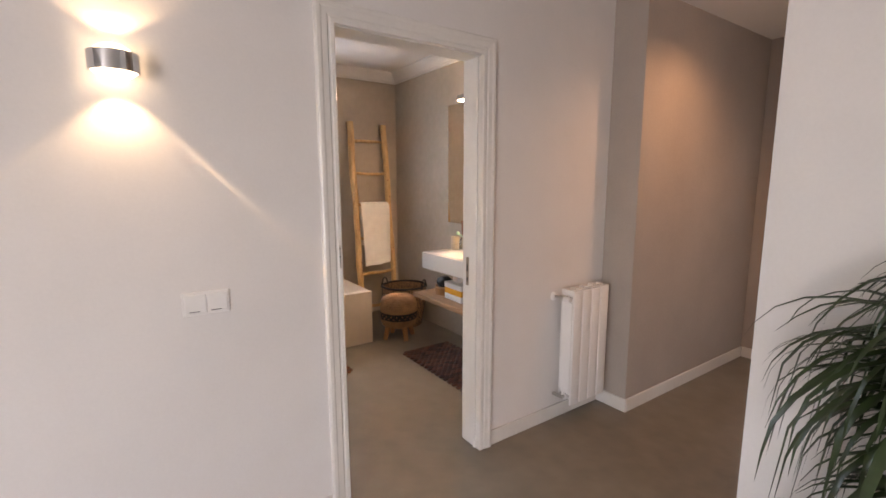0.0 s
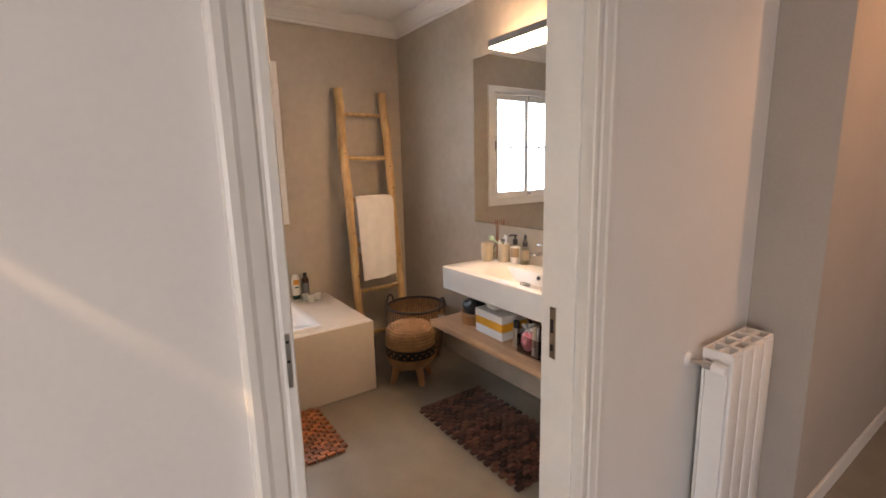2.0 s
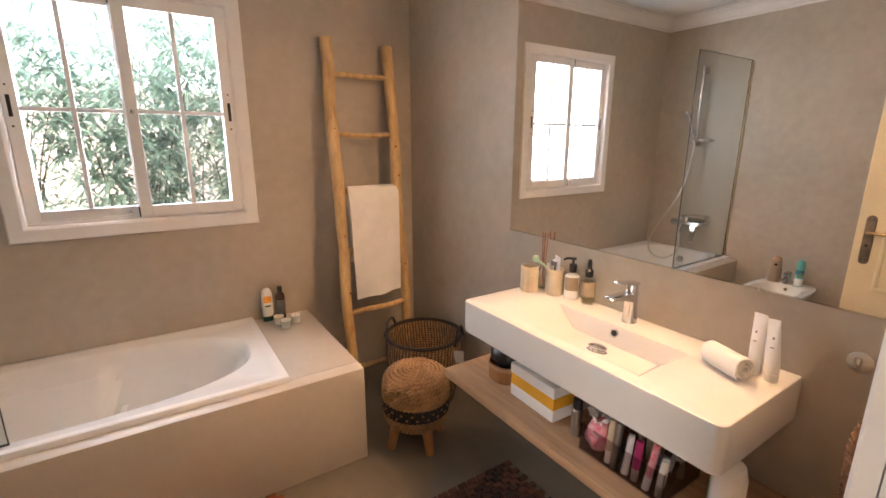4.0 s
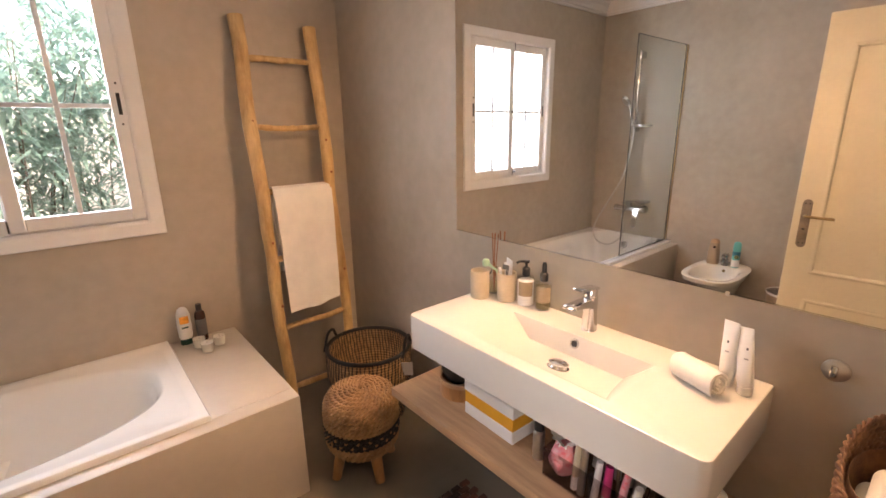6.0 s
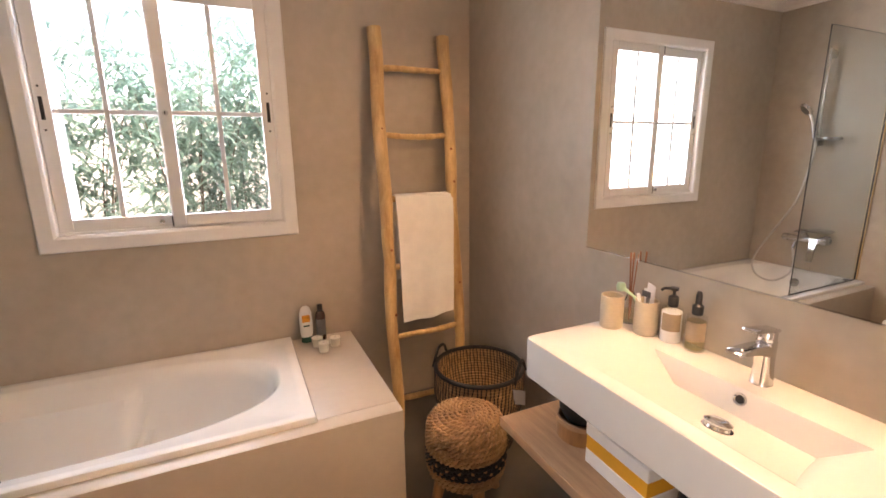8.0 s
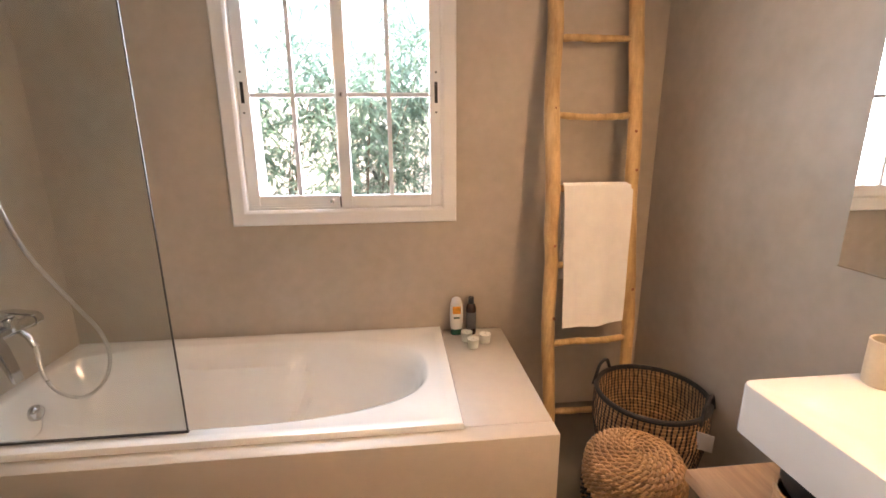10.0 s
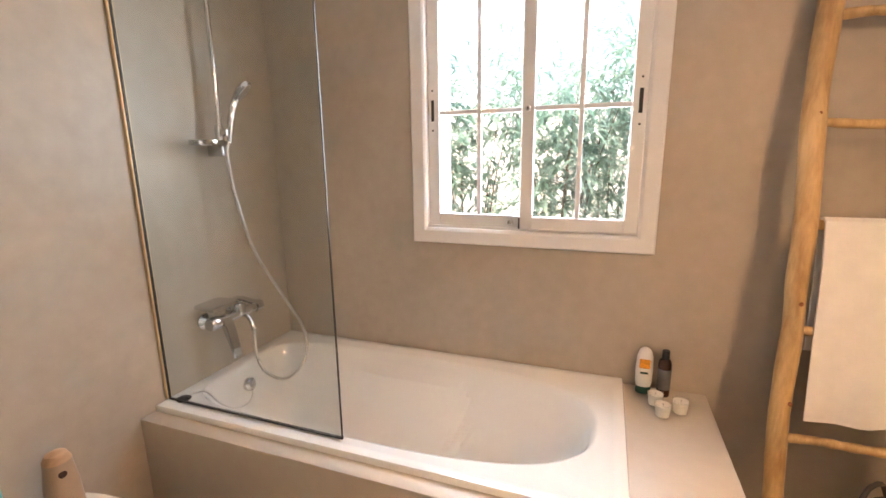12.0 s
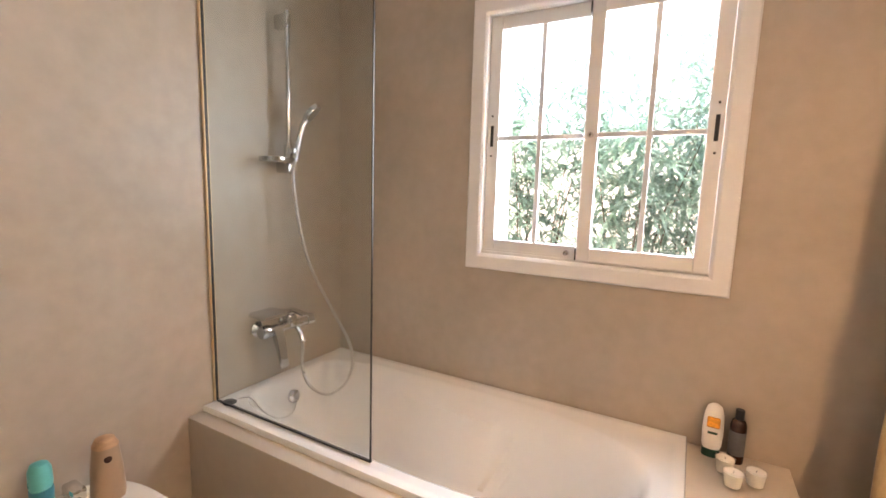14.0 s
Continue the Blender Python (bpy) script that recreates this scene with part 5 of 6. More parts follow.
for v in b.verts:
    v.co += v.normal * 0.012 * noise.noise(v.co * 22)
solid("black_pouch", b, "black", "soft black pouch lying in the round box", "pouch")
t = bottle("deodorant_stick", (-0.30, -1.720, SH), [(0, 0), (0.018, 0), (0.019, 0.003), (0.019, 0.10), (0.015, 0.104), (0.015, 0.14), (0, 0.142)], "steel", "silver deodorant bottle on the shelf")
part("cap", lathe([(0.0155, 0.108), (0.0165, 0.108), (0.0165, 0.146), (0, 0.148)], (-0.30, -1.720, SH), 20), "black", t)


def organiser():
    x0, x1, y0, y1, h = -0.350, -0.140, -2.075, -1.775, 0.100
    t = thing("cosmetics_organiser", (-0.245, -1.925, SH), "smoked acrylic organiser crammed with make-up", "organiser")
    b = box(x0, x1, y0, y1, SH, SH + 0.006)
    part("tray_floor", b, "smoke", t, smooth=False)
    for r in ((x0, x0 + 0.004, y0, y1), (x1 - 0.004, x1, y0, y1), (x0 + 0.004, x1 - 0.004, y0, y0 + 0.004), (x0 + 0.004, x1 - 0.004, y1 - 0.004, y1), (x0 + 0.004, x1 - 0.004, -1.93, -1.926)):
        part("tray_wall", box(*r, SH + 0.006, SH + h), "smoke", t, smooth=False)
    b = bmesh.new()
    bmesh.ops.create_icosphere(b, subdivisions=3, radius=1, matrix=Matrix.Translation((-0.308, -1.824, SH + 0.072)) @ Matrix.Rotation(0.3, 4, "Z") @ Matrix.Diagonal((0.042, 0.046, 0.056, 1)))
    for v in b.verts:
        v.co += v.normal * (0.012 * noise.noise(v.co * 30) + 0.005 * noise.noise(v.co * 80))
    pouch = thing("makeup_pouch", (-0.308, -1.824, SH + 0.016), "crumpled pink see-through make-up pouch with a pale frill", "pouch")
    part("bag", b, "pink", pouch)
    loops = []
    for h, grow in ((0.0, 0.022), (0.012, 0.016), (0.026, 0.030), (0.034, 0.042)):
        loops.append([Vector((-0.308 + (grow + 0.006 * math.sin(7 * a + 40 * h)) * math.cos(a), -1.824 + (grow + 0.006 * math.sin(7 * a + 40 * h)) * math.sin(a), SH + 0.112 + h + 0.004 * math.sin(5 * a)))
                      for a in [2 * math.pi * i / 42 for i in range(42)]])
    part("frill", rings(loops), "white_card", pouch, "pale gathered frill")
    rnd = random.Random(11)
    cols = ["beige", "steel", "taupe", "steel", "white_plastic", "beige", "white_card", "beige", "white_plastic", "magenta", "paper", "taupe", "pink", "steel", "white_card", "white_plastic", "brown_bottle", "steel"]
    for k, col in enumerate(cols):
        gx, gy = k % 3, k // 3
        x = -0.328 + 0.066 * gx + rnd.uniform(-0.006, 0.006)
        y = -1.868 - 0.036 * gy + rnd.uniform(-0.004, 0.004)
        if gy == 0 and gx == 0:
            y -= 0.008
        z0 = SH + 0.007
        hgt = rnd.uniform(0.11, 0.165)
        lean = Vector((rnd.uniform(-0.014, 0.014), rnd.uniform(-0.022, 0.004), hgt))
        a = Vector((x, y, z0))
        if k % 3 == 1:
            t2 = thing("makeup_brush", tuple(a), "make-up brush standing in the organiser", "brush", "make-up in the organiser")
            part("handle", sweep([a, a + lean * 0.75], [0.004, 0.006], 10), col, t2)
            part("ferrule", sweep([a + lean * 0.72, a + lean * 0.84], 0.0075, 10), "steel", t2)
            part("bristles", sweep([a + lean * 0.83, a + lean * 0.95, a + lean * 1.08], [0.008, 0.012, 0.006], 10), "brown_bottle", t2, "dark bristle tuft")
        else:
            t2 = thing("makeup_tube", tuple(a), "slim cosmetic tube standing in the organiser", "tube", "make-up in the organiser")
            part("cap", sweep([a, a + lean * 0.3], 0.011, 14), "steel" if k % 2 else "white_plastic", t2)
            part("tube", sweep([a + lean * 0.3, a + lean * 0.6, a + lean], [0.0125, 0.013, 0.011], 14, flat=0.8), col, t2)


organiser()
t = bottle("green_bottle", (-0.20, -2.16, SH), [(0, 0), (0.028, 0), (0.03, 0.004), (0.03, 0.11), (0.02, 0.13), (0.012, 0.135), (0, 0.136)], "mint", "pale green plastic bottle on the shelf")
part("cap", lathe([(0, 0.134), (0.014, 0.134), (0.014, 0.16), (0, 0.162)], (-0.20, -2.16, SH), 18), "green_cap", t)
t = bottle("white_jar", (-0.30, -2.215, SH), [(0, 0), (0.036, 0), (0.04, 0.01), (0.04, 0.18), (0.032, 0.215), (0, 0.225)], "white_plastic", "rounded white plastic container on the shelf", "jar")


def towel_basket():
    c = (-0.185, -2.478)
    t = thing("towel_basket", (*c, SH), "tall braided straw basket filled with white towels on the shelf", "basket")
    n = 34
    for k in range(n):
        s = k / (n - 1)
        rx, ry = 0.112 + 0.03 * s, 0.062 + 0.012 * s
        braid([(c[0] + rx * math.cos(a), c[1] + ry * math.sin(a), SH + 0.010 + 0.0113 * k + 0.05 * s * s * math.cos(a))
               for a in [2 * math.pi * i / 130 for i in range(130)]], 0.0074, "dark_straw", t, "braid", pitch=0.02)
    part("bottom", lathe([(0, 0.002), (0.11, 0.002), (0.11, 0.010), (0, 0.010)], (*c, SH), 28, sy=0.5), "straw", t)
    part("lining", lathe([(0, 0.012), (0.098, 0.012), (0.122, 0.36), (0.119, 0.36), (0.095, 0.016), (0, 0.016)], (*c, SH), 28, sy=0.5), "dark_straw", t, "brown woven inside")
    for k, (dx, dy, z) in enumerate(((-0.03, -0.018, 0.262), (-0.03, 0.020, 0.268), (-0.045, 0.0, 0.322))):
        rolled_towel((c[0] + dx - 0.055, c[1] + dy, SH + z), (c[0] + dx + 0.10, c[1] + dy, SH + z), 0.030,
                     label="white towel rolled up in the straw basket", group="towels in the basket")
    fill = box(c[0] - 0.075, c[0] + 0.075, c[1] - 0.036, c[1] + 0.036, SH + 0.018, SH + 0.232, 0.015, 3)
    solid("folded_towel", fill, "towel", "thick white towel folded in the straw basket", "towel")


towel_basket()

# ---- bidet corner ----


def bidet():
    t = thing("bidet", (-2.46, -1.315, 0), "cream china pedestal bidet against the wall", "bidet")
    cx, cy = -2.455, -1.313
    zt = 0.397
    rows = [oval(cx - 0.06, cy, 0.17, 0.115, 0.0, 48, 2.8), oval(cx - 0.06, cy, 0.165, 0.11, 0.03, 48, 2.8), oval(cx - 0.05, cy, 0.17, 0.115, 0.20, 48, 2.6), oval(cx - 0.01, cy, 0.25, 0.16, 0.315, 48, 2.8),
            oval(cx, cy, 0.318, 0.187, 0.365, 48, 3.2), oval(cx, cy, 0.325, 0.192, 0.395, 48, 3.2), oval(cx, cy, 0.318, 0.186, zt, 48, 3.2), oval(cx + 0.045, cy, 0.235, 0.155, zt, 48, 3.0),
            oval(cx + 0.045, cy, 0.222, 0.142, zt - 0.012, 48, 2.8), oval(cx + 0.04, cy, 0.19, 0.12, zt - 0.07, 48, 2.6), oval(cx + 0.03, cy, 0.10, 0.07, zt - 0.11, 48, 2.2)]
    part("bowl", rings(rows, cap0=True, cap1=True), "china", t)
    m = Matrix.Rotation(radians(90), 4, "Y")
    part("overflow", lathe([(0, 0.004), (0.008, 0.004), (0.012, 0.001), (0.012, -0.004)], (cx - 0.158, cy, zt - 0.038), 18, m=m), "brass", t, "small overflow hole")
    x, y = -2.70, cy + 0.010
    tap = thing("bidet_tap", (x + 0.04, y, zt), "chrome single-lever bidet tap", "tap")
    part("column", lathe([(0.026, 0), (0.026, 0.004), (0.022, 0.01), (0.021, 0.055), (0, 0.055)], (x + 0.05, y, zt), 22), "chrome", tap)
    part("spout", sweep(curve([(x + 0.055, y, zt + 0.03), (x + 0.10, y, zt + 0.045), (x + 0.135, y, zt + 0.035)], 4), [0.014] * 8 + [0.012], 12), "chrome", tap)
    part("lever", box(x + 0.02, x + 0.095, y - 0.019, y + 0.019, zt + 0.056, zt + 0.095, 0.008, 2), "chrome", tap)
    at = (-2.650, -1.214, zt)
    f = thing("air_freshener", at, "taupe automatic air freshener standing on the bidet", "air freshener")
    part("case", rings([oval(at[0], at[1], 0.040, 0.042, zt, 32, 2.6), oval(at[0], at[1], 0.043, 0.045, zt + 0.02, 32, 2.6), oval(at[0], at[1], 0.040, 0.041, zt + 0.10, 32, 2.6), oval(at[0], at[1], 0.033, 0.033, zt + 0.175, 32, 2.4), oval(at[0], at[1], 0.024, 0.024, zt + 0.196, 32, 2.2), oval(at[0], at[1], 0.008, 0.008, zt + 0.203, 32)], cap0=True, cap1=True), "taupe", f)
    part("nozzle", lathe([(0, 0.003), (0.008, 0.003), (0.012, 0.0), (0.012, -0.006)], (at[0] + 0.034, at[1] - 0.008, zt + 0.143), 18, m=Matrix.Rotation(radians(80), 4, "Y")), "brown_bottle", f, "dark round nozzle")
    part("top_shell", rings([oval(at[0], at[1], 0.0338, 0.0338, zt + 0.174, 32, 2.4), oval(at[0], at[1], 0.0335, 0.0335, zt + 0.179, 32, 2.4), oval(at[0], at[1], 0.025, 0.025, zt + 0.1975, 32, 2.2), oval(at[0], at[1], 0.006, 0.006, zt + 0.205, 32)], cap1=True), "oak", f, "paler cap")
    at = (-2.648, -1.375, zt)
    c = bottle("spray_can", at, [(0, 0), (0.026, 0), (0.027, 0.003), (0.027, 0.125), (0.022, 0.134), (0, 0.134)], "teal", "teal air-freshener spray can standing on the bidet", "spray can")
    part("cap", lathe([(0.024, 0.132), (0.027, 0.135), (0.028, 0.15), (0.027, 0.185), (0.020, 0.202), (0.008, 0.208), (0, 0.208)], at, 24), "teal", c, "domed teal cap")
    part("label", lathe([(0.0272, 0.094), (0.0276, 0.095), (0.0276, 0.128), (0.0272, 0.129)], at, 28), "teal_dark", c, "dark teal band")
    part("label", lathe([(0.0272, 0.006), (0.0275, 0.007), (0.0275, 0.062), (0.0272, 0.063)], at, 28), "white_card", c, "white lower label")
    for r, h, col in ((0.0155, 0.0282, "lime"), (0.0125, 0.0288, "green_cap"), (0.006, 0.0293, "lime")):
        turn = Matrix.Rotation(radians(-20), 4, "Z") @ Matrix.Rotation(radians(90), 4, "Y")
        part("label_mark", lathe([(0, 0.0), (r, 0.0), (r, -0.006), (0, -0.006)], Vector((at[0], at[1], zt + 0.088)) + turn @ Vector((0, 0, h)), 20, m=turn), col, c, "round leaf-green emblem")
    at = (-2.60, -1.745, 0.0)
    w = thing("waste_bin", at, "small brown waste bin with a pale rim and clear liner", "waste bin")
    part("body", lathe([(0, 0.0), (0.092, 0.0), (0.096, 0.005), (0.122, 0.285), (0.119, 0.285), (0.092, 0.008), (0, 0.008)], at, 32), "taupe", w)
    part("rim", lathe([(0.117, 0.280), (0.126, 0.280), (0.129, 0.288), (0.125, 0.297), (0.118, 0.294), (0.117, 0.280)], at, 32), "china", w, "pale rolled rim")
    part("liner", lathe([(0.116, 0.292), (0.114, 0.27), (0.10, 0.19), (0.04, 0.16), (0, 0.155)], at, 32), "smoke", w, "loose clear plastic liner")


bidet()


# ---- wooden bath mats: every block its own piece ----
def bath_mat(x0, y0, width, depth, wood, label):
    """Rows of short blocks in running bond, a small gap after each block."""
    t = thing("bath_mat", (x0 + width / 2, y0 + depth / 2, 0), label, "bath mat", "wooden bath mats")
    c = BASE[t]
    nx, ny = round(width / 0.0535), round(depth / 0.0268)
    px, py = width / (nx + 0.5), depth / ny
    b = box(-px * 0.41, px * 0.41, -py * 0.46, py * 0.46, 0.0, 0.013, 0.0012, 1)
    me = bpy.data.meshes.new("wood_block")
    b.to_mesh(me)
    b.free()
    me.materials.append(M[wood])
    rnd = random.Random(int(x0 * 100))
    for j in range(ny):
        for i in range(nx):
            o = new("wood_block", me)
            o.parent = t
            o.matrix_basis = pose(x0 + (i + 0.5 + 0.5 * (j % 2)) * px - c.x, y0 + (j + 0.5) * py - c.y, 0.004 + rnd.uniform(0, 0.0012), 0, 0, rnd.uniform(-0.8, 0.8))
    b = bmesh.new()
    for i in range(nx):
        x = x0 + (i + 0.75) * px
        box(x - 0.004, x + 0.004, y0 + 0.004, y0 + depth - 0.004, 0.0005, 0.005, bm=b)
    part("backing_cord", b, "plinth", t, "dark rubber backing strips", False)


# this mat's wood colour carries part of the shelf's shade
bath_mat(-0.690, -2.135, 0.484, 0.856, "mat_wood_dark_shaded", "dark acacia bath mat of linked wooden blocks below the washbasin, shelf shade in its colour")
bath_mat(-1.990, -1.395, 0.835, 0.508, "mat_wood", "reddish acacia bath mat of linked wooden blocks beside the tub")

# ---- hall ----


def sconce():
    c = (-2.440, HALL - 0.058, 1.752)
    t = thing("wall_lamp", c, "half-round chrome up-and-down wall lamp, lit", "lamp")
    n, r, h = 20, 0.066, 0.055
    arc = [(c[0] + r * math.cos(math.pi + math.pi * i / n), HALL - 0.03 + r * 1.05 * math.sin(math.pi + math.pi * i / n)) for i in range(n + 1)]
    inn = [(c[0] + (r - 0.004) * math.cos(math.pi + math.pi * i / n), HALL - 0.03 + (r - 0.004) * 1.05 * math.sin(math.pi + math.pi * i / n)) for i in range(n + 1)]
    b = rings([[Vector((x, y, c[2])) for x, y in arc], [Vector((x, y, c[2] + h)) for x, y in arc], [Vector((x, y, c[2] + h)) for x, y in inn], [Vector((x, y, c[2])) for x, y in inn], [Vector((x, y, c[2])) for x, y in arc]], closed=False)
    part("chrome_band", b, "chrome", t, "polished chrome band")
    part("back_plate", box(c[0] - 0.055, c[0] + 0.055, HALL - 0.03, HALL - 0.001, c[2] + 0.004, c[2] + h - 0.004, 0.002, 1), "chrome", t, smooth=False)
    for s, z in ((-1, c[2] + 0.006), (1, c[2] + h - 0.006)):
        b = bmesh.new()
        loops = []
        for k in range(5):
            f = 1 - k / 4
            loops.append([Vector((c[0] + (x - c[0]) * 0.94 * math.sqrt(f + 0.001), (HALL - 0.046) + (y - HALL + 0.046) * 0.92 * math.sqrt(f + 0.001), z + s * 0.034 * (1 - f))) for x, y in arc])
        part("lens", rings(loops), "lens", t, "glowing glass lens")


sconce()
t = thing("light_switch", (-2.248, HALL - 0.004, 0.97), "white double rocker light switch on the wall", "switch")
sx0, sx1, sz0, sz1 = -2.322, -2.172, 0.971, 1.054
part("frame", box(sx0, sx1, HALL - 0.008, HALL - 0.001, sz0, sz1, 0.002, 1), "white_plastic", t, smooth=False)
for a, c in ((sx0 + 0.008, -2.2485), (-2.2455, sx1 - 0.008)):
    part("rocker", box(a, c, HALL - 0.0125, HALL - 0.008, sz0 + 0.008, sz1 - 0.008, 0.0015, 1), "white_plastic", t, smooth=False)
    part("rocker_print", box(a + 0.012, c - 0.02, HALL - 0.0131, HALL - 0.0124, sz0 + 0.013, sz0 + 0.016), "ink", t, smooth=False)


def radiator():
    t = thing("radiator", (-0.26, HALL - 0.07, 0.12), "white four-section aluminium radiator on the wall", "radiator")
    x0, w, z0, z1, y0, y1 = -0.420, 0.080, 0.125, 0.815, HALL - 0.128, HALL - 0.032
    for k in range(4):
        a = x0 + k * w
        s = part("section", box(a + 0.003, a + w - 0.003, y0, y0 + 0.014, z0, z1 - 0.012, 0.006, 2), "white_plastic", t)
        part("fin", box(a + 0.030, a + 0.050, y0 + 0.010, y1, z0 + 0.02, z1 - 0.02, 0.003, 1), "white_plastic", s)
        for q in (0.012, 0.068):
            part("fin", box(a + q - 0.003, a + q + 0.003, y0 + 0.012, y1 - 0.006, z0 + 0.06, z1 - 0.045, 0.001, 1), "white_plastic", s)
        part("fin", box(a + 0.003, a + w - 0.003, y1 - 0.010, y1, z0 + 0.05, z1 - 0.03, 0.002, 1), "white_plastic", s)
        part("top_grille", rings([[Vector((x, y, z)) for x, y in ((a + 0.003 + d, y0 + 0.004 + d), (a + w - 0.003 - d, y0 + 0.004 + d), (a + w - 0.003 - d, y1 - d), (a + 0.003 + d, y1 - d))] for d, z in ((0, z1 - 0.035), (0, z1), (0.007, z1 + 0.001), (0.009, z1 - 0.03))]), "white_plastic", s, smooth=False)
        part("top_bar", box(a + 0.012, a + w - 0.012, (y0 + y1) / 2 - 0.008, (y0 + y1) / 2 + 0.008, z1 - 0.02, z1 - 0.001, 0.002, 1), "white_plastic", s)
    part("side_panel", box(x0 - 0.001, x0 + 0.006, y0 + 0.013, y1 - 0.012, z0 + 0.085, z1 - 0.07, 0.003, 1), "white_plastic", t, "flat closed side")
    for z in (z0 + 0.045, z1 - 0.045):
        part("header_pipe", sweep([(x0 - 0.002, (y0 + y1) / 2, z), (x0 + 4 * w, (y0 + y1) / 2, z)], 0.019, 14), "white_plastic", t)
    v = Vector((x0 - 0.028, (y0 + y1) / 2, z1 - 0.045))
    part("valve", sweep([v + Vector((0.03, 0, 0)), v, v + Vector((0, 0.006, 0)), v + Vector((0, 0.03, 0)), v + Vector((0, 0.034, 0)), v + Vector((0, 0.07, 0))], [0.013, 0.013, 0.013, 0.013, 0.008, 0.008], 12), "steel", t, "nickel thermostat valve")
    part("valve_knob", lathe([(0.0, 0.0), (0.017, 0.0), (0.019, 0.004), (0.019, 0.036), (0.015, 0.042), (0, 0.043)], v, 20, m=Matrix.Rotation(radians(90), 4, "X")), "white_plastic", t, "white valve knob")
    part("wall_rose", lathe([(0.010, 0.012), (0.020, 0.010), (0.027, 0.004), (0.028, 0.0)], (v.x, HALL - 0.001, v.z), 20, m=Matrix.Rotation(radians(90), 4, "X")), "white_plastic", t)
    u = Vector((x0 - 0.022, (y0 + y1) / 2, z0 + 0.045))
    part("valve", sweep([u + Vector((0.03, 0, 0)), u, u + Vector((0, 0.006, 0)), u + Vector((0, 0.065, 0))], 0.010, 12), "steel", t, "steel lock-shield valve")
    part("bracket", box(x0 + 0.1, x0 + 0.2, y1, HALL - 0.001, z1 - 0.09, z1 - 0.06), "white_plastic", t, smooth=False)
    part("bracket", box(x0 + 0.1, x0 + 0.2, y1, HALL - 0.001, z0 + 0.06, z0 + 0.09), "white_plastic", t, smooth=False)


radiator()

b = lathe([(0.030, 0.0), (0.044, -0.002), (0.046, -0.005), (0.032, -0.006), (0.030, 0.0)], (0.30, -3.44, HCEIL - 0.001), 28)
t = thing("recessed_downlight", (0.30, -3.44, HCEIL - 0.008), "white recessed ceiling spot, lit", "downlight", "ceiling spots")
part("trim_ring", b, "white_plastic", t)
part("lens", lathe([(0, -0.002), (0.029, -0.002), (0.029, -0.0005)], (0.30, -3.44, HCEIL - 0.001), 24), "lens", t, "lit lens")

copy_thing(t, pose(4.55, -2.95, HCEIL - 0.008))


def dracaena():
    c = Vector((-1.005, -4.375, 0))
    t = thing("potted_plant", tuple(c), "tall dracaena with drooping narrow leaves in a grey pot", "plant")
    part("pot", lathe([(0, 0), (0.115, 0), (0.12, 0.01), (0.155, 0.27), (0.165, 0.28), (0.165, 0.30), (0.152, 0.30), (0.146, 0.25), (0, 0.25)], c, 36), "terracotta", t, "round grey planter")
    part("soil", lathe([(0, 0.262), (0.147, 0.258), (0.147, 0.25), (0, 0.25)], c, 28), "soil", t)
    rnd = random.Random(21)
    heads = ((0.03, -0.03, 1.15, 110), (-0.03, 0.05, 1.03, 110), (0.05, 0.05, 0.92, 110), (0.0, -0.05, 0.78, 130), (-0.05, -0.05, 0.64, 130), (-0.07, 0.03, 0.46, 60))
    for hx, hy, hz, count in heads:
        b = sweep(curve([c + Vector((hx * 0.5, hy * 0.5, 0.25)), c + Vector((hx * 0.9, hy * 0.7, hz * 0.55)), c + Vector((hx, hy, hz - 0.05)), c + Vector((hx * 1.02, hy * 1.02, hz + 0.02))], 5), [0.019 - 0.0004 * i for i in range(16)], 10)
        part("cane", b, "cane", t)
        for i in range(count):
            a = i * 2.39996 + rnd.uniform(-0.2, 0.2)
            s = i / count
            lift = 0.3 + 1.5 * s
            ln = rnd.uniform(0.34, 0.60) * (0.8 + 0.25 * (1 - s))
            w = rnd.uniform(0.007, 0.0125)
            d = Vector((math.cos(a), math.sin(a), 0))
            side = Vector((-d.y, d.x, 0))
            p = c + Vector((hx, hy, hz - 0.09 + 0.12 * s)) + d * 0.014
            ang = math.atan(lift)
            pts = []
            for k in range(9):
                pts.append((p.copy(), w * (0.55, 0.9, 1, 1, 0.95, 0.8, 0.6, 0.35, 0.03)[k]))
                p = p + (d * math.cos(ang) + Vector((0, 0, math.sin(ang)))) * ln / 8
                ang -= rnd.uniform(0.22, 0.44) * (1.25 - 0.4 * s)
                ang = max(ang, -1.45)
            b = bmesh.new()
            prev = None
            for q, ww in pts:
                row = [b.verts.new(q - side * ww + Vector((0, 0, ww * 0.4))), b.verts.new(q), b.verts.new(q + side * ww + Vector((0, 0, ww * 0.4)))]
                if prev:
                    b.faces.new((prev[0], prev[1], row[1], row[0]))
                    b.faces.new((prev[1], prev[2], row[2], row[1]))
                prev = row
            part("leaf", b, "leaf", t)


dracaena()

# ---- kitchen seen through the doorway ----
KF = 4.82


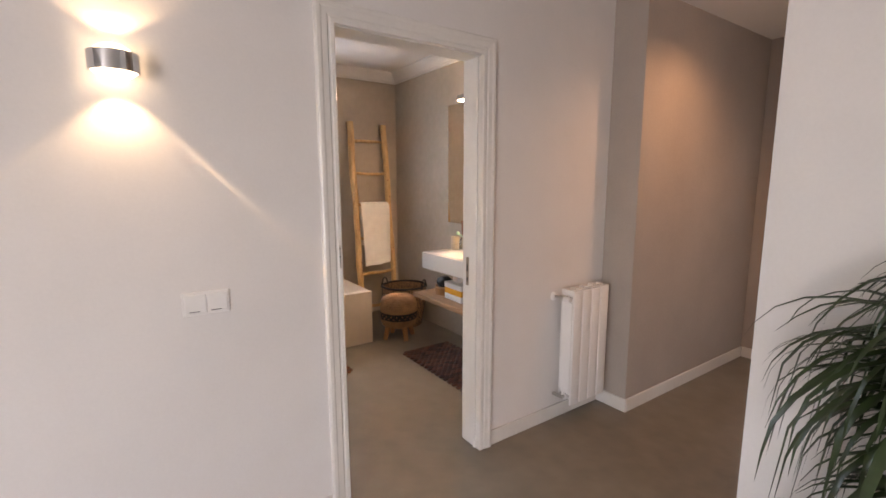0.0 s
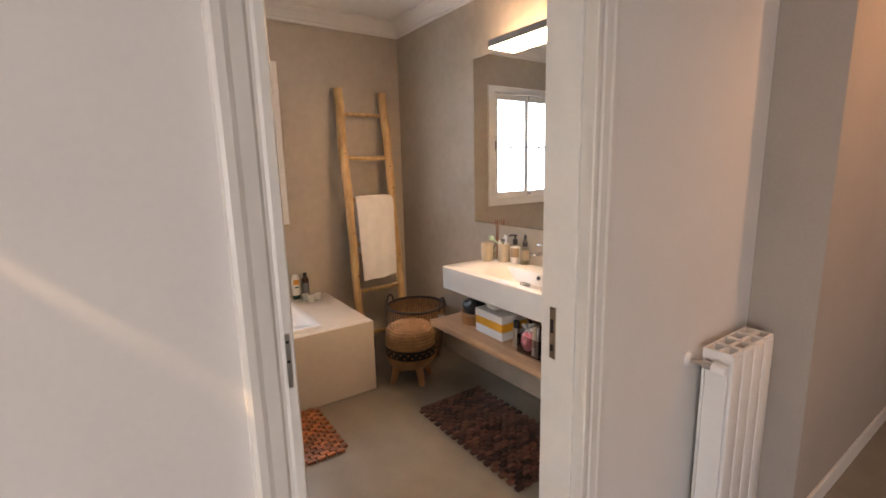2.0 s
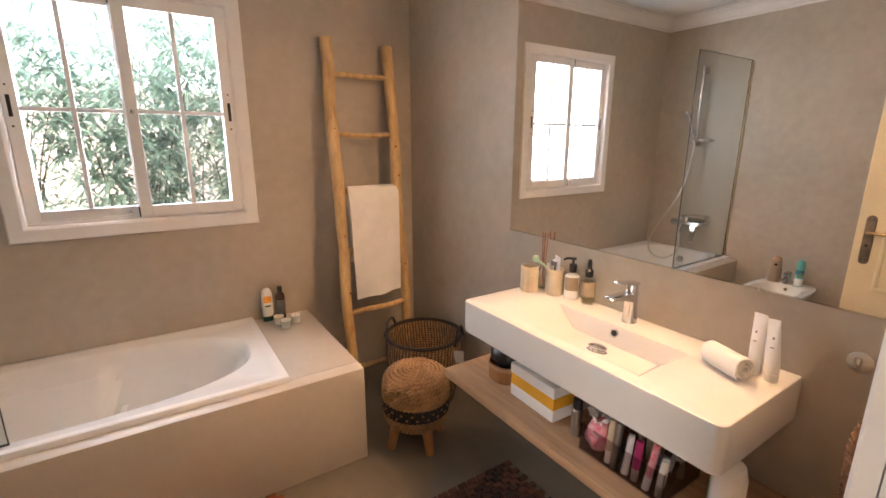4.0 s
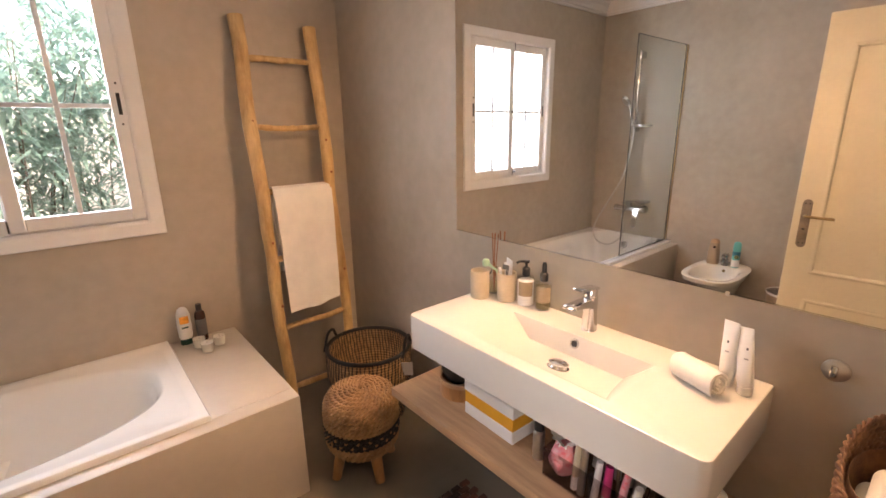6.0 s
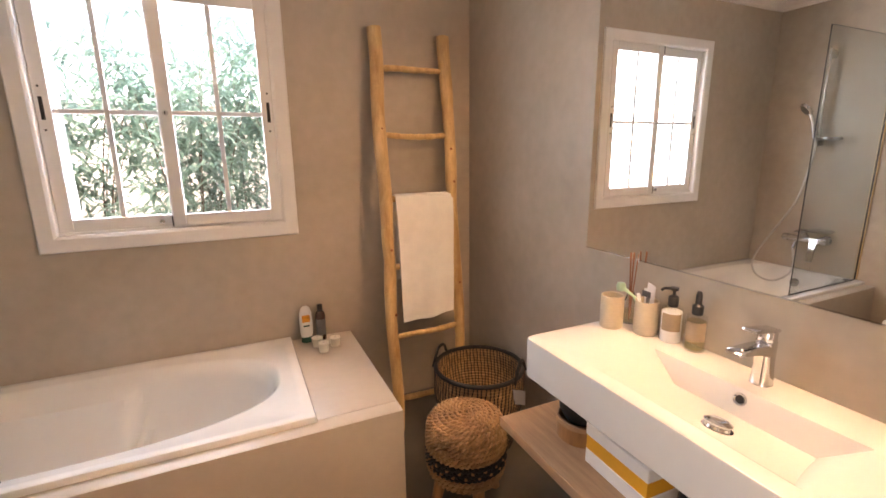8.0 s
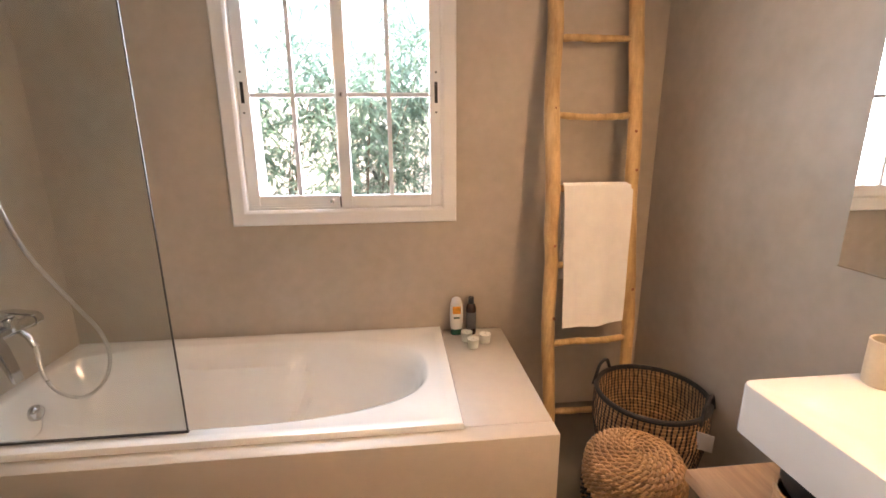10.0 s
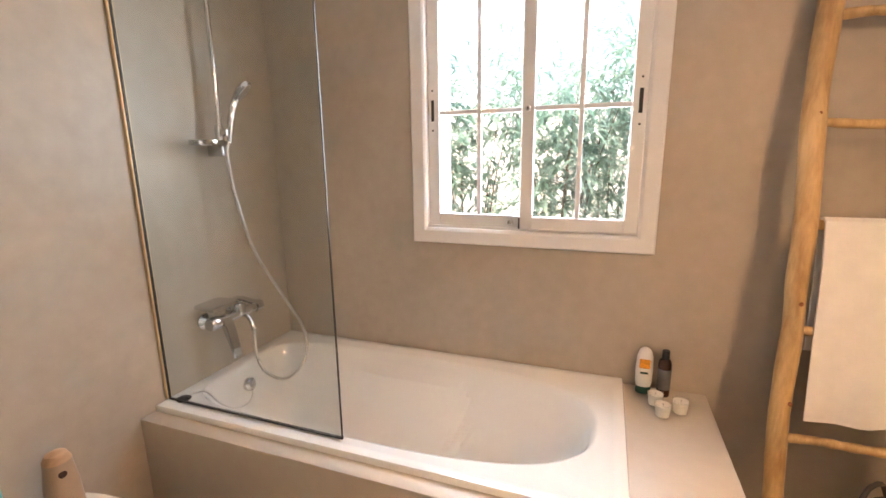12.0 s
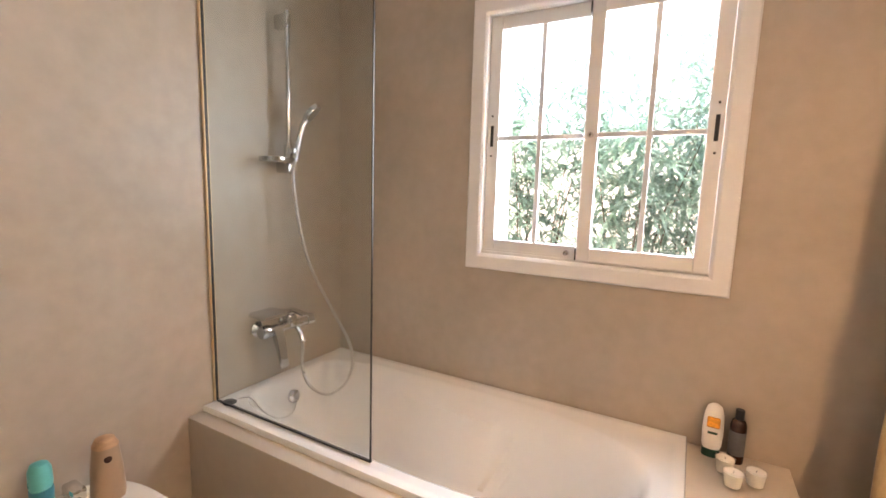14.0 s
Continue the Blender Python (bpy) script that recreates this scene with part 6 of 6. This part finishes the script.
def kitchen():
    y = -1.402
    widths = (0.45, 0.6, 0.6, 0.4, 0.40)
    for k, w in enumerate(widths):
        t = thing("kitchen_cabinet", ((KF + KX) / 2, y - w / 2, 0), "white kitchen base unit with three drawers" if k == 3 else "white kitchen base unit with a panelled door", "cabinet", "kitchen base units")
        part("carcass", box(KF + 0.02, KX - 0.002, y - w + 0.001, y - 0.001, 0.12, 0.868), "kitchen", t, smooth=False)
        part("plinth", box(KF + 0.07, KF + 0.09, y - w + 0.001, y - 0.001, 0.0, 0.12), "plinth", t, "dark recessed plinth", False)
        fronts = ((0.125, 0.30), (0.305, 0.48), (0.485, 0.66), (0.665, 0.86)) if k == 3 else ((0.125, 0.86),)
        for z0, z1 in fronts:
            d = part("drawer" if k == 3 else "door", box(KF, KF + 0.019, y - w + 0.003, y - 0.003, z0, z1, 0.002, 1), "kitchen", t, smooth=False)
            if k != 3:
                part("panel", box(KF - 0.004, KF + 0.001, y - w + 0.07, y - 0.07, z0 + 0.07, z1 - 0.07, 0.003, 1), "kitchen", d, smooth=False)
            hz = z1 - 0.05
            yc = y - w / 2 if k == 3 else y - w + 0.05
            part("handle", sweep(curve([(KF, yc - 0.05, hz), (KF - 0.025, yc - 0.045, hz), (KF - 0.025, yc + 0.045, hz), (KF, yc + 0.05, hz)], 3), 0.005, 8), "steel", d)
        y -= w
    solid("worktop", box(KF - 0.03, KX - 0.002, -3.858, -1.401, 0.869, 0.909, 0.004, 1), "worktop", "brown wooden kitchen worktop", "worktop")
    t = thing("dish_tray", (5.12, -2.28, 0.909), "grey oven tray and pans drying on the worktop", "tray")
    part("tray", rings([[Vector((5.12 + sx * (0.2 + d), -2.28 + sy * (0.26 + d), z)) for sx, sy in ((-1, -1), (1, -1), (1, 1), (-1, 1))] for d, z in ((0, 0.910), (0.03, 0.985), (0.035, 0.985), (0.03, 0.975), (0.002, 0.916))], cap0=True, cap1=True), "steel", t, smooth=False)
    t = thing("dish_brush", (5.05, -2.42, 0.92), "pale blue dish brush sticking up from the tray", "brush")
    part("handle", sweep([(5.05, -2.40, 0.92), (5.07, -2.47, 1.14)], 0.009, 8), "teal", t)
    part("brush_head", lathe([(0, 0.0), (0.03, 0.0), (0.035, 0.03), (0.02, 0.05), (0, 0.05)], (5.072, -2.475, 1.13), 16), "teal", t)
    t = bottle("vase", (5.2, -2.80, 0.909), [(0, 0), (0.05, 0), (0.06, 0.05), (0.035, 0.18), (0.03, 0.25), (0.04, 0.28)], "mint", "green-yellow vase beside the window", "vase")
    part("stems", sweep(curve([(5.2, -2.80, 1.15), (5.2, -2.76, 1.24), (5.19, -2.62, 1.28), (5.18, -2.5, 1.285)], 4), [0.022] * 12 + [0.006], 8), "bark", t, "dry brown spray")
    solid("curtain_rail", sweep([(KX - 0.06, KY0 - 0.1, 2.13), (KX - 0.06, KY1 + 0.1, 2.13)], 0.010, 10), "steel", "thin metal curtain rail over the kitchen window", "curtain rail", "structure")
    b = bmesh.new()
    bmesh.ops.create_icosphere(b, subdivisions=4, radius=1, matrix=Matrix.Translation((3.22, -2.66, 0.15)) @ Matrix.Diagonal((0.22, 0.20, 0.15, 1)))
    for v in b.verts:
        v.co += v.normal * (0.035 * noise.noise(v.co * 7) + 0.012 * noise.noise(v.co * 20))
        v.co.z = max(v.co.z, 0.002)
    bag = thing("floor_cushion", (3.22, -2.66, 0), "crumpled dark grey patterned bag lying on the floor", "bag")
    part("body", b, "bag", bag)
    part("strap", sweep(curve([(3.12, -2.80, 0.24), (3.16, -2.90, 0.22), (3.28, -2.96, 0.14), (3.36, -2.96, 0.10)], 5), [0.03] * 10 + [0.04] * 4 + [0.02] * 2, 10, flat=0.5), "bag", bag, "floppy dark strap")


kitchen()

# ---- garden outside ----


def shrub(x, y, height, spread, stems, leaves, seed, label):
    """An oleander: many upright canes, each clad with whorls of narrow leaves."""
    rnd = np.random.RandomState(seed)
    t = thing("oleander_shrub", (x, y, -0.14), label, "shrub", "oleanders in the garden")
    b = bmesh.new()
    verts, faces = [], []
    for i in range(stems):
        a = rnd.uniform(0, 2 * math.pi)
        r = spread * math.sqrt(rnd.uniform(0, 1))
        h = height * rnd.uniform(0.55, 1.0) * (1 - 0.25 * (r / spread) ** 2)
        foot = Vector((x + 0.25 * r * math.cos(a), y + 0.25 * r * math.sin(a), -0.14))
        top = Vector((x + r * math.cos(a), y + r * math.sin(a), h))
        mid = (foot + top) / 2 + Vector((-0.12 * r * math.cos(a), -0.12 * r * math.sin(a), 0.06 * h))
        path = curve([foot, mid, top], 6)
        if i % 5 == 0:
            sweep(path, [0.011 - 0.0007 * k for k in range(len(path))], 5, bm=b)
        n = int(leaves * 0.8) // stems
        whorls = max(3, n // 9)
        for j in range(whorls):
            s = 0.25 + 0.75 * ((j + rnd.uniform(0, 1)) / whorls) ** 0.85
            k = min(len(path) - 2, int(s * (len(path) - 1)))
            f = s * (len(path) - 1) - k
            out = rnd.uniform(0, 2 * math.pi)
            reach = rnd.uniform(0.02, 0.20)
            p = path[k] * (1 - f) + path[k + 1] * f + Vector((math.cos(out), math.sin(out), 0.5)) * reach
            lean = Vector((math.cos(out) * 0.5, math.sin(out) * 0.5, 0))
            # a rosette of narrow blades round the twig's tip
            for q in range(9):
                ang = 2 * math.pi * (q + rnd.uniform(-0.3, 0.3)) / 9
                d = (Vector((math.cos(ang), math.sin(ang), rnd.uniform(-0.35, 1.0))) + lean).normalized()
                side = d.cross(Vector((rnd.uniform(-0.3, 0.3), rnd.uniform(-0.3, 0.3), 1))).normalized()
                nrm = side.cross(d)
                ln, w = rnd.uniform(0.18, 0.30), rnd.uniform(0.012, 0.018)
                droop = Vector((0, 0, -ln * rnd.uniform(0.15, 0.6)))
                o = len(verts)
                c = p + Vector((0, 0, rnd.uniform(-0.04, 0.03)))
                verts += [c, c + d * ln * 0.35 + side * w + nrm * 0.003, c + d * ln * 0.35 - side * w + nrm * 0.003, c + d * ln * 0.72 + side * w * 0.8 + droop * 0.45, c + d * ln * 0.72 - side * w * 0.8 + droop * 0.45, c + d * ln + droop]
                faces += [(o, o + 1, o + 2), (o + 1, o + 3, o + 4, o + 2), (o + 3, o + 5, o + 4)]
    part("stems", b, "bark", t, "slim grey-brown canes")
    me = bpy.data.meshes.new("foliage")
    base = BASE[t]
    me.from_pydata([tuple(Vector(v) - base) for v in verts], [], faces)
    me.materials.append(M["oleander"])
    ob = new("foliage", me)
    ob.parent = t
    tagged(ob, "narrow grey-green leaves", kind="stuff")


for k, (x, y, h, sp, st, lv) in enumerate(((-4.5, 3.2, 2.7, 0.8, 34, 3000), (-3.55, 2.9, 3.0, 0.8, 36, 3300), (-2.6, 2.8, 3.15, 0.75, 36, 3600), (-1.65, 2.55, 3.2, 0.75, 36, 3600), (-0.6, 2.75, 3.3, 0.8, 36, 3500), (0.5, 2.85, 3.4, 0.85, 36, 3500), (1.6, 3.0, 3.4, 0.85, 32, 3200), (-1.15, 3.6, 3.5, 0.8, 28, 2400), (0.0, 3.7, 3.6, 0.8, 28, 2400))):
    shrub(x, y, h + 0.25, sp, st, lv, 40 + k, "tall oleander shrub with narrow grey-green leaves outside the window")
for k, (x, y, h, sp) in enumerate(((7.4, -3.0, 2.3, 0.9), (7.6, -1.9, 2.5, 0.9), (7.3, -0.8, 2.2, 0.8))):
    shrub(x, y, h, sp, 24, 1600, 60 + k, "leafy shrub in the garden beyond the kitchen window")
b = box(-14, 14, 5.2, 5.45, -0.14, 2.1)
box(-14, 14, 5.15, 5.5, 2.1, 2.18, 0.01, 1, bm=b)
solid("garden_wall", b, "garden_wall", "whitewashed garden boundary wall", "wall", "structure", False)
